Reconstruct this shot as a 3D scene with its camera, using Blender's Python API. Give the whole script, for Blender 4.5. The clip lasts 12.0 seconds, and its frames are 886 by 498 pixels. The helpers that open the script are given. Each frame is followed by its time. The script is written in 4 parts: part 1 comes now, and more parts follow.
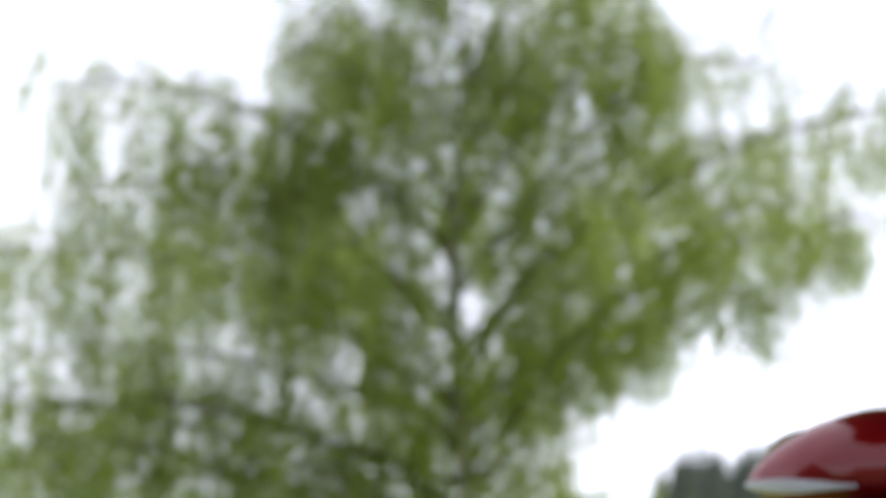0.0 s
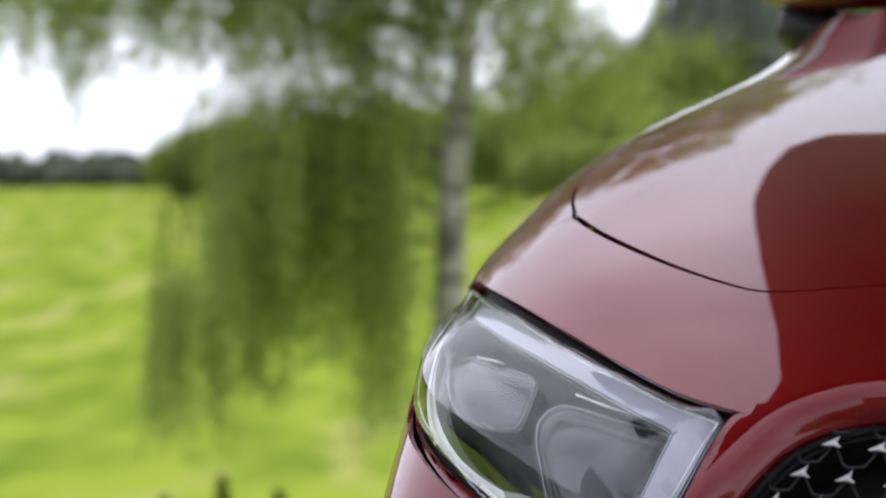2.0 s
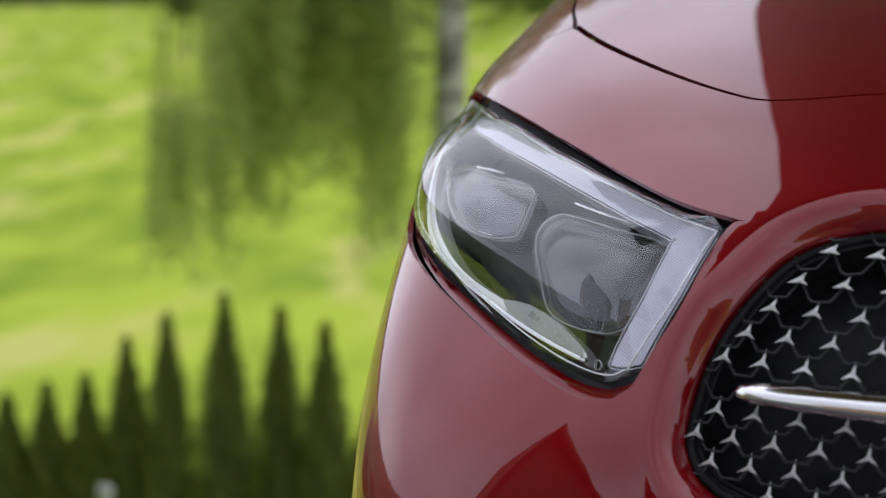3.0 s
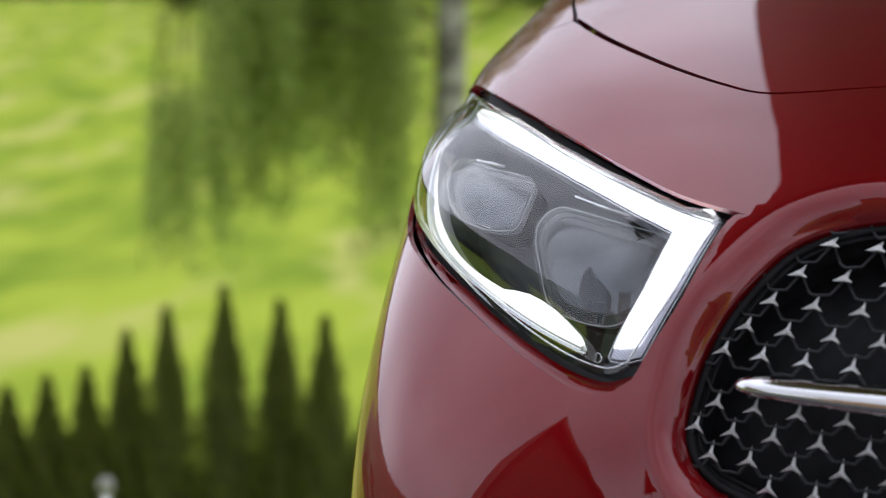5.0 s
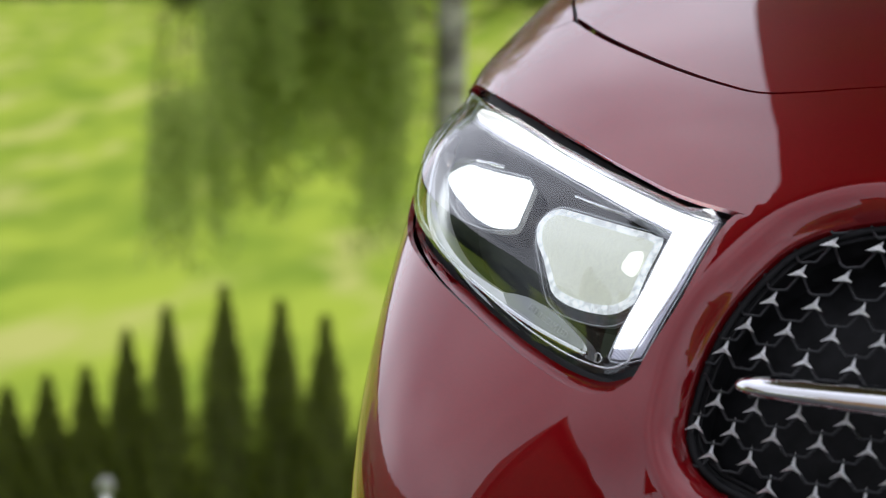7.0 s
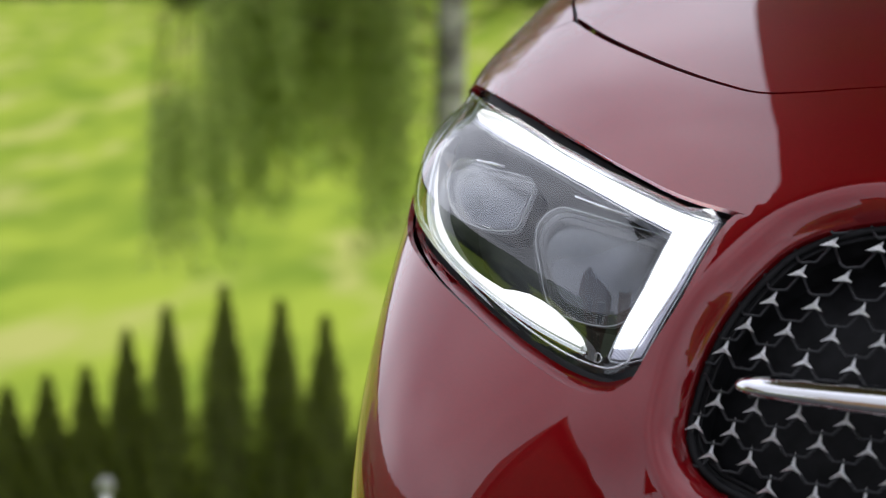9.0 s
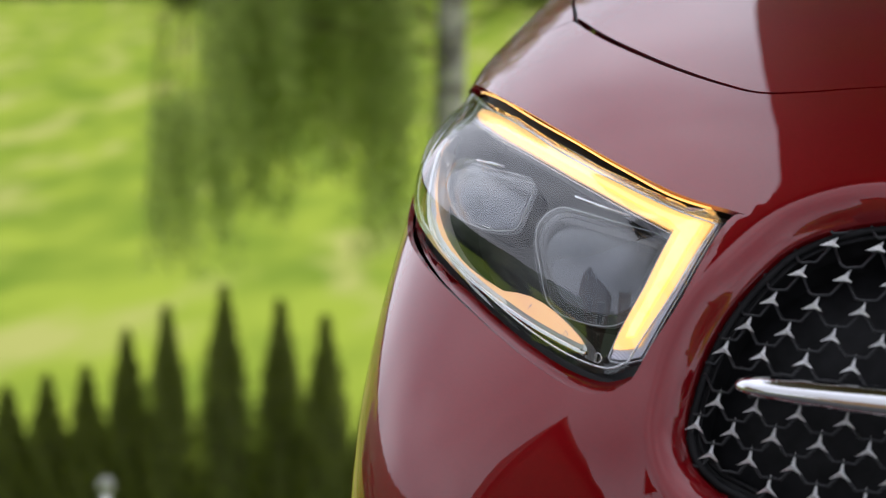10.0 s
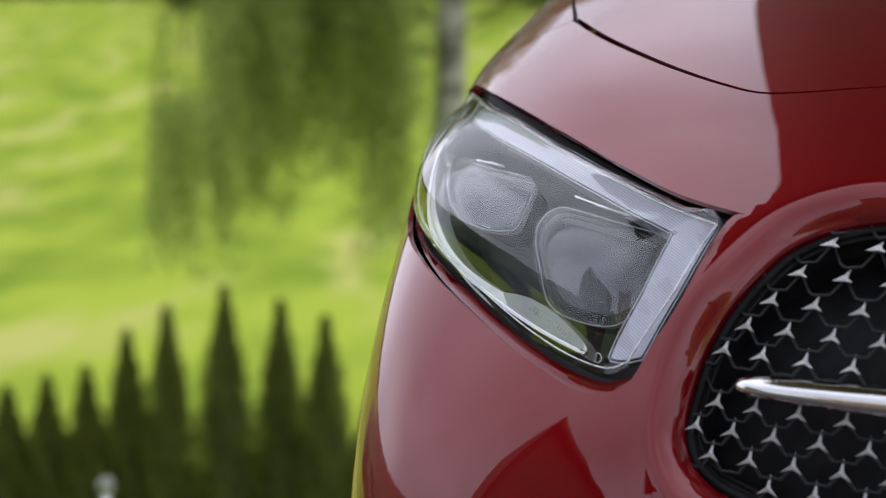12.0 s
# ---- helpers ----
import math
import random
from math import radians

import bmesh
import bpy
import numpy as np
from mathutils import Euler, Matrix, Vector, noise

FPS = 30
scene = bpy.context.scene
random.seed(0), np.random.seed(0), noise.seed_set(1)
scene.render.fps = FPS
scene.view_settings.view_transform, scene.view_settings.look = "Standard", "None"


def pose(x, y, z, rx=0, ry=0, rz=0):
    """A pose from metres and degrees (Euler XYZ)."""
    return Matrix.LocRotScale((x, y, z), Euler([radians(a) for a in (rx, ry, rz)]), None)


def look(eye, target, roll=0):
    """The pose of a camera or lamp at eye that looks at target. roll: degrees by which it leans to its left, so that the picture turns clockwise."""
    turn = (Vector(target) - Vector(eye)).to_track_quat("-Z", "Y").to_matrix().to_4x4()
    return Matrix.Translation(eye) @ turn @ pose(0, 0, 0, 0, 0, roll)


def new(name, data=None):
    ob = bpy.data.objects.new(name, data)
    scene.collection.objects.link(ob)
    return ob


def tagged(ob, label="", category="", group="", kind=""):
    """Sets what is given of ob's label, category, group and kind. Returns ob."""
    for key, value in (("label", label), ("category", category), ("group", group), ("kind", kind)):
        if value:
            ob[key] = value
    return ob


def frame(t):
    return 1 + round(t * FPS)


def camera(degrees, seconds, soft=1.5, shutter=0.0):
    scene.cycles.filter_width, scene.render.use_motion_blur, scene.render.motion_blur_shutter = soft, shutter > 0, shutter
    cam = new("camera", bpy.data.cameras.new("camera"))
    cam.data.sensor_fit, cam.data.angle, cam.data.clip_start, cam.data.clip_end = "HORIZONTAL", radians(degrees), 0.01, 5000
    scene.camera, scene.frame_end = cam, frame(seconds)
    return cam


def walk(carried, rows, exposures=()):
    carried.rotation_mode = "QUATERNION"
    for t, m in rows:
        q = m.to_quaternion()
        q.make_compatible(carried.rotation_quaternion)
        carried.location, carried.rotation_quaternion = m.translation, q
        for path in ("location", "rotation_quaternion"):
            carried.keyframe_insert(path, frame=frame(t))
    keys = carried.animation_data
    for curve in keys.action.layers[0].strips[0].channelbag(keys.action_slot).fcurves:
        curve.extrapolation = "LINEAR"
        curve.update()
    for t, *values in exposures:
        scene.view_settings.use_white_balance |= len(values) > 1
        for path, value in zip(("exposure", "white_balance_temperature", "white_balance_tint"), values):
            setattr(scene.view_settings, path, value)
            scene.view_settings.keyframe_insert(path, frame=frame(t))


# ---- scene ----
# ---------------------------------------------------------------- camera
cam = camera(25.0, 12.0, soft=1.15, shutter=0.3)
cam.data.dof.use_dof = True
cam.data.dof.focus_distance = 1.93
cam.data.dof.aperture_fstop = 4.5


def tripod(pitch):
    """The camera on its tripod head, which turns 0.1 m behind the lens."""
    a = radians(pitch)
    return pose(0, 0.1 * math.cos(a) - 0.099, 1.0 + 0.1 * math.sin(a) + 0.014, 90 + pitch, 0, 0)


walk(cam, [(t, tripod(p)) for t, p in (
    (0.0, 11.11), (0.5, 7.57), (1.0, 4.32), (1.5, 0.965), (2.0, -2.665), (2.5, -5.63), (2.8, -7.25),
    (3.0, -7.87), (3.2, -8.06), (5.0, -8.06), (12.0, -8.06))])

# ---------------------------------------------------------------- sky and sun
world = bpy.data.worlds.new("overcast_sky")
scene.world = world
world.use_nodes = True
wn, wl = world.node_tree.nodes, world.node_tree.links
sky = wn.new("ShaderNodeTexSky")
sky.sky_type, sky.sun_disc = "NISHITA", False
sky.sun_elevation, sky.sun_rotation = radians(46), radians(62)
sky.dust_density = 3.0
clouds = wn.new("ShaderNodeTexNoise")
clouds.inputs["Scale"].default_value, clouds.inputs["Detail"].default_value = 2.6, 5
ramp = wn.new("ShaderNodeValToRGB")
ramp.color_ramp.elements[0].position, ramp.color_ramp.elements[0].color = 0.3, (7.5, 7.8, 9.2, 1)
ramp.color_ramp.elements[1].position, ramp.color_ramp.elements[1].color = 0.68, (12.0, 12.3, 14.0, 1)
blend = wn.new("ShaderNodeMix")
blend.data_type = "RGBA"
blend.inputs[0].default_value = 0.9
wl.new(clouds.outputs["Fac"], ramp.inputs["Fac"])
wl.new(sky.outputs["Color"], blend.inputs[6])
wl.new(ramp.outputs["Color"], blend.inputs[7])
# the cloud is brighter overhead, towards the veiled sun
wtc, dot, rise, gain = wn.new("ShaderNodeTexCoord"), wn.new("ShaderNodeVectorMath"), wn.new("ShaderNodeMapRange"), wn.new("ShaderNodeVectorMath")
dot.operation, gain.operation = "DOT_PRODUCT", "SCALE"
dot.inputs[1].default_value = (0.2, 0.66, 0.72)
rise.inputs["From Min"].default_value, rise.inputs["From Max"].default_value = -0.2, 1.0
rise.inputs["To Min"].default_value, rise.inputs["To Max"].default_value = 0.58, 1.55
wl.new(wtc.outputs["Generated"], dot.inputs[0])
wl.new(dot.outputs["Value"], rise.inputs["Value"])
wl.new(blend.outputs[2], gain.inputs[0])
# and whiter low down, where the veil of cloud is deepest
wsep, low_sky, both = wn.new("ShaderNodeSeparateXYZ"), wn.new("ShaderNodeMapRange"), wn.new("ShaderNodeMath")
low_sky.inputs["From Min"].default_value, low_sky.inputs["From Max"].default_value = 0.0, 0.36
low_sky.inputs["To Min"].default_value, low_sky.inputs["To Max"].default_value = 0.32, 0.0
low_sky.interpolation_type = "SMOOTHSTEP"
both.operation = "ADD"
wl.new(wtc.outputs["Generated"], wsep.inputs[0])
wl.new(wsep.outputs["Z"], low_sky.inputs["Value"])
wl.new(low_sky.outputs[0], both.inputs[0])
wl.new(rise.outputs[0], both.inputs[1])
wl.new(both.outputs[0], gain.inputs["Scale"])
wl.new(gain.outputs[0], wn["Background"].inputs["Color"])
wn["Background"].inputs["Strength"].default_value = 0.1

sun = new("sun", bpy.data.lights.new("sun", "SUN"))
sun.data.energy, sun.data.angle, sun.data.color = 1.5, radians(25), (1, 0.96, 0.9)
sun.matrix_world = look((13, 7, 15), (0, 0, 0))
scene.view_settings.exposure = 0.0

# ---------------------------------------------------------------- materials
def material(name, color, rough=0.5, metal=0.0, **more):
    m = bpy.data.materials.new(name)
    m.use_nodes = True
    b = m.node_tree.nodes["Principled BSDF"]
    b.inputs["Base Color"].default_value = (*color, 1)
    b.inputs["Roughness"].default_value, b.inputs["Metallic"].default_value = rough, metal
    for key, value in more.items():
        b.inputs[key.replace("_", " ")].default_value = value
    return m


def vary(m, colors, scale, detail=4, bump=0.0, fine=None, coords="Object", stretch=(1, 1, 1), low=0.35, high=0.65):
    """Noise between two colours at one scale, and relief at a finer one."""
    n, l = m.node_tree.nodes, m.node_tree.links
    b = n["Principled BSDF"]
    tc, mp = n.new("ShaderNodeTexCoord"), n.new("ShaderNodeMapping")
    mp.inputs["Scale"].default_value = stretch
    l.new(tc.outputs[coords], mp.inputs[0])
    tex, rmp = n.new("ShaderNodeTexNoise"), n.new("ShaderNodeValToRGB")
    tex.inputs["Scale"].default_value, tex.inputs["Detail"].default_value = scale, detail
    l.new(mp.outputs[0], tex.inputs["Vector"])
    l.new(tex.outputs["Fac"], rmp.inputs["Fac"])
    e = rmp.color_ramp.elements
    e[0].position, e[1].position = low, high
    e[0].color, e[1].color = (*colors[0], 1), (*colors[1], 1)
    l.new(rmp.outputs["Color"], b.inputs["Base Color"])
    if bump:
        t2, bp = n.new("ShaderNodeTexNoise"), n.new("ShaderNodeBump")
        t2.inputs["Scale"].default_value, t2.inputs["Detail"].default_value = fine or scale * 8, 4
        l.new(mp.outputs[0], t2.inputs["Vector"])
        l.new(t2.outputs["Fac"], bp.inputs["Height"])
        bp.inputs["Strength"].default_value = bump
        l.new(bp.outputs[0], b.inputs["Normal"])
    return m


def leaf_material(name, dark, light, spread=0.55):
    m = material(name, light, 0.55, Specular_IOR_Level=0.15)
    n, l = m.node_tree.nodes, m.node_tree.links
    geo, rmp = n.new("ShaderNodeNewGeometry"), n.new("ShaderNodeValToRGB")
    tr, mix = n.new("ShaderNodeBsdfTranslucent"), n.new("ShaderNodeMixShader")
    rmp.color_ramp.elements[0].color, rmp.color_ramp.elements[1].color = (*dark, 1), (*light, 1)
    l.new(geo.outputs["Random Per Island"], rmp.inputs["Fac"])
    l.new(rmp.outputs["Color"], n["Principled BSDF"].inputs["Base Color"])
    l.new(rmp.outputs["Color"], tr.inputs["Color"])
    mix.inputs["Fac"].default_value = spread
    l.new(n["Principled BSDF"].outputs[0], mix.inputs[1])
    l.new(tr.outputs[0], mix.inputs[2])
    l.new(mix.outputs[0], n["Material Output"].inputs["Surface"])
    return m


def car_paint():
    """Deep red metallic lacquer: flakes under a clear coat."""
    m = material("red_metallic_paint", (0.15, 0.002, 0.004), 0.36, 0.45, Coat_Weight=1.0, Coat_Roughness=0.012, Coat_IOR=1.74, Specular_IOR_Level=0.0)
    n, l = m.node_tree.nodes, m.node_tree.links
    b = n["Principled BSDF"]
    tc, vor, rmp = n.new("ShaderNodeTexCoord"), n.new("ShaderNodeTexVoronoi"), n.new("ShaderNodeValToRGB")
    vor.inputs["Scale"].default_value = 2600
    l.new(tc.outputs["Object"], vor.inputs["Vector"])
    l.new(vor.outputs["Color"], rmp.inputs["Fac"])
    rmp.color_ramp.elements[0].color = (0.185, 0.003, 0.005, 1)
    rmp.color_ramp.elements[1].color = (0.30, 0.005, 0.009, 1)
    l.new(rmp.outputs["Color"], b.inputs["Base Color"])
    return m


PAINT = car_paint()
BLACK = vary(material("black_plastic", (0.012, 0.012, 0.013), 0.42), ((0.008, 0.008, 0.009), (0.02, 0.02, 0.021)), 30, bump=0.05, fine=500)
MATTE = vary(material("matte_black_plastic", (0.01, 0.01, 0.01), 0.6, Specular_IOR_Level=0.2), ((0.006, 0.006, 0.0065), (0.014, 0.014, 0.015)), 40)
GLOSS_BLACK = material("gloss_black_plastic", (0.006, 0.006, 0.007), 0.12)
RUBBER = vary(material("seal_rubber", (0.01, 0.01, 0.01), 0.6), ((0.006, 0.006, 0.006), (0.016, 0.016, 0.016)), 60)
CHROME = material("chrome", (0.82, 0.83, 0.84), 0.09, 1.0)
SATIN = material("satin_aluminium", (0.95, 0.95, 0.94), 0.34, 1.0)
HOUSING = vary(material("lamp_housing_grey", (0.1, 0.11, 0.12), 0.6, 0.0), ((0.022, 0.025, 0.026), (0.045, 0.05, 0.05)), 12)
TYRE = vary(material("tyre_rubber", (0.015, 0.015, 0.015), 0.75), ((0.01, 0.01, 0.01), (0.025, 0.025, 0.025)), 20, bump=0.2)
TINT = material("tinted_window", (0.02, 0.025, 0.025), 0.03)
BARK = vary(material("birch_bark", (0.5, 0.47, 0.44), 0.85), ((0.16, 0.14, 0.135), (0.48, 0.445, 0.43)), 3.0, bump=0.5, fine=9, stretch=(1, 1, 2.2), low=0.38, high=0.55)
TWIG = vary(material("twig_bark", (0.09, 0.07, 0.05), 0.85), ((0.06, 0.05, 0.035), (0.13, 0.1, 0.07)), 6, bump=0.4)
BIRCH_LEAF = leaf_material("birch_leaves", (0.275, 0.36, 0.10), (0.53, 0.62, 0.18))
THUJA_LEAF = leaf_material("thuja_foliage", (0.125, 0.15, 0.038), (0.25, 0.275, 0.07), 0.4)
BUSH_LEAF = leaf_material("bush_leaves", (0.22, 0.285, 0.07), (0.40, 0.465, 0.13))

# ---------------------------------------------------------------- helpers for meshes
def mesh_of(name, bm, mat, smooth=True):
    me = bpy.data.meshes.new(name)
    bm.to_mesh(me)
    bm.free()
    for p in me.polygons:
        p.use_smooth = smooth
    me.materials.append(mat)
    return me


def part(name, bm, mat, parent, label="", smooth=True):
    ob = new(name, mesh_of(name, bm, mat, smooth))
    ob.parent = parent
    return tagged(ob, label)


def from_lists(name, verts, faces, mat, parent=None, smooth=True, label=""):
    me = bpy.data.meshes.new(name)
    me.from_pydata([tuple(v) for v in verts], [], faces)
    me.materials.append(mat)
    if smooth:
        me.shade_smooth()
    ob = new(name, me)
    ob.parent = parent
    return tagged(ob, label)


def tube(bm, path, radii, sides=8, cap=True):
    """A round rod along a path of points."""
    rings = []
    for i, p in enumerate(path):
        p = Vector(p)
        d = (Vector(path[min(i + 1, len(path) - 1)]) - Vector(path[max(i - 1, 0)])).normalized()
        a = d.orthogonal().normalized() if abs(d.z) > 0.95 else d.cross(Vector((0, 0, 1))).normalized()
        b = d.cross(a)
        r = radii[i] if hasattr(radii, "__len__") else radii
        rings.append([bm.verts.new(p + r * (math.cos(k * math.tau / sides) * a + math.sin(k * math.tau / sides) * b)) for k in range(sides)])
    for r0, r1 in zip(rings, rings[1:]):
        for k in range(sides):
            bm.faces.new((r0[k], r0[(k + 1) % sides], r1[(k + 1) % sides], r1[k]))
    if cap:
        bm.faces.new(rings[0][::-1])
        bm.faces.new(rings[-1])
    return bm


def smooth01(a, b, x):
    t = min(1, max(0, (x - a) / (b - a)))
    return t * t * (3 - 2 * t)


# ---------------------------------------------------------------- ground
NOSE = (0.551, 1.528)
TURN, SLOPE = radians(-28), math.tan(radians(8))
BACK = (math.sin(-TURN), math.cos(TURN))
SIDE = (math.cos(TURN), math.sin(TURN))


def ground_z(x, y):
    """The sloping drive, the bank beside and behind it, the garden and the wide field that rises to the woods."""
    along = (x - NOSE[0]) * BACK[0] + (y - NOSE[1]) * BACK[1]
    across = (x - NOSE[0]) * SIDE[0] + (y - NOSE[1]) * SIDE[1]
    drive = SLOPE * max(-12, min(6.5, along))
    far = math.hypot(x, y)
    fall = max(smooth01(1.25, 4.5, -across) * smooth01(-3, 1.5, along), smooth01(6.6, 12, along), smooth01(8, 26, far))
    low = -4.9 - 1.9 * smooth01(24, 60, far) + 2.2 * smooth01(90, 420, far)
    low += 0.35 * noise.noise((x * 0.03, y * 0.03, 0)) * smooth01(20, 60, far) + 3 * noise.noise((x * 0.004, y * 0.004, 3)) * smooth01(150, 500, far)
    right = max(smooth01(0.04, 0.13, x / max(1, y)), 0.35 * smooth01(0.0, 0.05, x / max(1, y))) if y > 20 else 0
    low += 18 * right * smooth01(110, 270, far)
    return (drive - 0.03) * (1 - fall) + low * fall


def ground_sheet():
    radii = [0.0] + [0.6 * 1.105 ** k for k in range(86)]
    turns = 128
    verts, faces = [(0.3, 2.5, ground_z(0.3, 2.5))], []
    for r in radii[1:]:
        for k in range(turns):
            a = k * math.tau / turns
            x, y = 0.3 + r * math.cos(a), 2.5 + r * math.sin(a)
            verts.append((x, y, ground_z(x, y)))
    for k in range(turns):
        faces.append((0, 1 + k, 1 + (k + 1) % turns))
    for i in range(len(radii) - 2):
        s = 1 + i * turns
        for k in range(turns):
            faces.append((s + k, s + turns + k, s + turns + (k + 1) % turns, s + (k + 1) % turns))
    m = material("meadow_grass", (0.2, 0.33, 0.03), 0.9, Specular_IOR_Level=0.0)
    vary(m, ((0.16, 0.245, 0.03), (0.315, 0.395, 0.05)), 0.3, 5, 0.5, 9, stretch=(1.2, 0.34, 1), low=0.34, high=0.62)
    n, l = m.node_tree.nodes, m.node_tree.links
    b = n["Principled BSDF"]
    # dry mown swathes
    tc, wav, rmp, mix = n.new("ShaderNodeTexCoord"), n.new("ShaderNodeTexNoise"), n.new("ShaderNodeValToRGB"), n.new("ShaderNodeMix")
    mp = n.new("ShaderNodeMapping")
    mp.inputs["Scale"].default_value, mp.inputs["Rotation"].default_value = (0.34, 0.07, 0.05), (0, 0, 0.3)
    wav.inputs["Scale"].default_value, wav.inputs["Detail"].default_value = 1.0, 3
    rmp.color_ramp.elements[0].position, rmp.color_ramp.elements[1].position = 0.54, 0.66
    l.new(tc.outputs["Object"], mp.inputs[0])
    l.new(mp.outputs[0], wav.inputs["Vector"])
    l.new(wav.outputs["Fac"], rmp.inputs["Fac"])
    mix.data_type = "RGBA"
    mix.inputs[7].default_value = (0.41, 0.42, 0.12, 1)
    l.new(b.inputs["Base Color"].links[0].from_socket, mix.inputs[6])
    l.new(rmp.outputs["Color"], mix.inputs[0])
    l.new(mix.outputs[2], b.inputs["Base Color"])
    ob = from_lists("ground", verts, faces, m)
    return tagged(ob, "bright green meadow with mown pale swathes", "field", kind="structure")


ground_sheet()


def drive_slab():
    """The sloping asphalt drive on which the car stands."""
    m = vary(material("asphalt", (0.05, 0.05, 0.05), 0.9), ((0.04, 0.04, 0.042), (0.075, 0.073, 0.07)), 1.5, 6, 0.6, 90)
    bm = bmesh.new()
    xs, ys = [-4.45 + 0.55 * i for i in range(24)], [-12.1 + 0.61 * j for j in range(31)]
    grid = [[bm.verts.new((x, y, 0.0)) for x in xs] for y in ys]
    for j in range(30):
        for i in range(23):
            # forecourt: unseen, added wide to darken the nose's reflections; drive beside the car narrow
            if -1.2 < xs[i] < 3.0 or ys[j + 1] < -0.2:
                bm.faces.new((grid[j][i], grid[j][i + 1], grid[j + 1][i + 1], grid[j + 1][i]))
    bmesh.ops.delete(bm, geom=[v for v in bm.verts if not v.link_faces], context="VERTS")
    ret = bmesh.ops.extrude_face_region(bm, geom=bm.faces[:])
    bmesh.ops.translate(bm, verts=[v for v in ret["geom"] if isinstance(v, bmesh.types.BMVert)], vec=(0, 0, -0.6))
    bmesh.ops.recalc_face_normals(bm, faces=bm.faces[:])
    ob = new("road", mesh_of("road", bm, m, False))
    ob.matrix_world = pose(NOSE[0], NOSE[1], 0, 8, 0, -28)
    tagged(ob, "grey asphalt drive sloping down under the car", "drive", kind="structure")


drive_slab()

# ---------------------------------------------------------------- the car's skin
# Each row runs across the car from its middle round to the flank: y and z at the middle, half width,
# how far it sweeps back and how far it drops on the way, and the squareness of both.
ROWS = (
    # y0     z0     w      bow    drop   sq_y  sq_z
    (0.060, 0.143, 0.803, 1.089, 0.108, 7.00, 2.07),
    (-0.016, 0.296, 0.840, 1.062, 0.043, 7.00, 1.90),
    (-0.010, 0.494, 0.863, 0.957, -0.048, 4.40, 1.76),
    (0.030, 0.640, 0.898, 0.869, -0.075, 2.68, 1.80),
    (0.075, 0.727, 0.915, 0.863, -0.036, 2.71, 1.99),
    (0.150, 0.779, 0.912, 0.879, 0.047, 2.60, 2.73),
    (0.270, 0.838, 0.929, 0.774, 0.122, 2.55, 3.40),
    (0.480, 0.894, 0.944, 0.782, 0.255, 2.74, 4.15),
    (0.900, 0.954, 0.951, 0.454, 0.300, 3.07, 4.32),
    (1.500, 0.996, 0.921, 0.299, 0.353, 3.04, 3.80),
    (1.900, 1.070, 0.918, 0.299, 0.307, 3.03, 3.80),
)


def row_at(v):
    """The row's numbers at v, gliding from row to row."""
    n = len(ROWS) - 1
    v = min(max(v, 0), n)
    i = min(int(v), n - 1)
    t = v - i
    a, b, c, d = (ROWS[min(max(k, 0), n)] for k in (i - 1, i, i + 1, i + 2))
    wa, wb, wc, wd = (1 - t) ** 3 / 6, (3 * t ** 3 - 6 * t * t + 4) / 6, (-3 * t ** 3 + 3 * t * t + 3 * t + 1) / 6, t ** 3 / 6
    return [wa * p + wb * q + wc * r + wd * s for p, q, r, s in zip(a, b, c, d)]


def skin(u, v):
    """A point of the car's outer skin, in the car's space: u from 0 at the middle to 1 on the flank, v from the bumper's foot to the windscreen."""
    y0, z0, w, bow, drop, sy, sz = row_at(v)
    s = abs(u) * math.pi / 2
    x = w * math.sin(s) ** 0.9 if s > 0 else 0
    k = min(1, x / w)
    y = y0 + bow * (1 - (1 - k ** sy) ** (1 / sy)) if k < 1 else y0 + bow
    z = z0 - (drop * (1 - (1 - k ** sz) ** (1 / sz)) if k < 1 else drop)
    return Vector((math.copysign(x, u) * -1, y, z))


def skin_normal(u, v, e=0.004):
    du = skin(u + e, v) - skin(u - e, v)
    dv = skin(u, v + e * 4) - skin(u, v - e * 4)
    n = du.cross(dv)
    return n.normalized() if n.dot(Vector((0, -1, 0.4))) > 0 else -n.normalized()

# ---------------------------------------------------------------- panels laid on the skin
from mathutils.geometry import delaunay_2d_cdt

STRETCH = 0.085     # v in the same measure as u


def curve(points, steps=6):
    """A smooth open line through points of the skin."""
    p = [points[0], *points, points[-1]]
    out = []
    for a, b, c, d in zip(p, p[1:], p[2:], p[3:]):
        for k in range(steps):
            t = k / steps
            out.append(tuple(0.5 * (2 * q + (r - o) * t + (2 * o - 5 * q + 4 * r - s) * t * t + (3 * q - o - 3 * r + s) * t ** 3)
                             for o, q, r, s in zip(a, b, c, d)))
    out.append(tuple(points[-1]))
    return out


def ring(points, steps=6):
    """A smooth closed line through points of the skin."""
    n = len(points)
    out = []
    for i in range(n):
        a, b, c, d = (points[(i + k) % n] for k in (-1, 0, 1, 2))
        for k in range(steps):
            t = k / steps
            out.append(tuple(0.5 * (2 * q + (r - o) * t + (2 * o - 5 * q + 4 * r - s) * t * t + (3 * q - o - 3 * r + s) * t ** 3)
                             for o, q, r, s in zip(a, b, c, d)))
    return out


def inside(p, poly):
    x, y = p
    odd = False
    for (x0, y0), (x1, y1) in zip(poly, poly[1:] + poly[:1]):
        if (y0 > y) != (y1 > y) and x < x0 + (y - y0) * (x1 - x0) / (y1 - y0):
            odd = not odd
    return odd


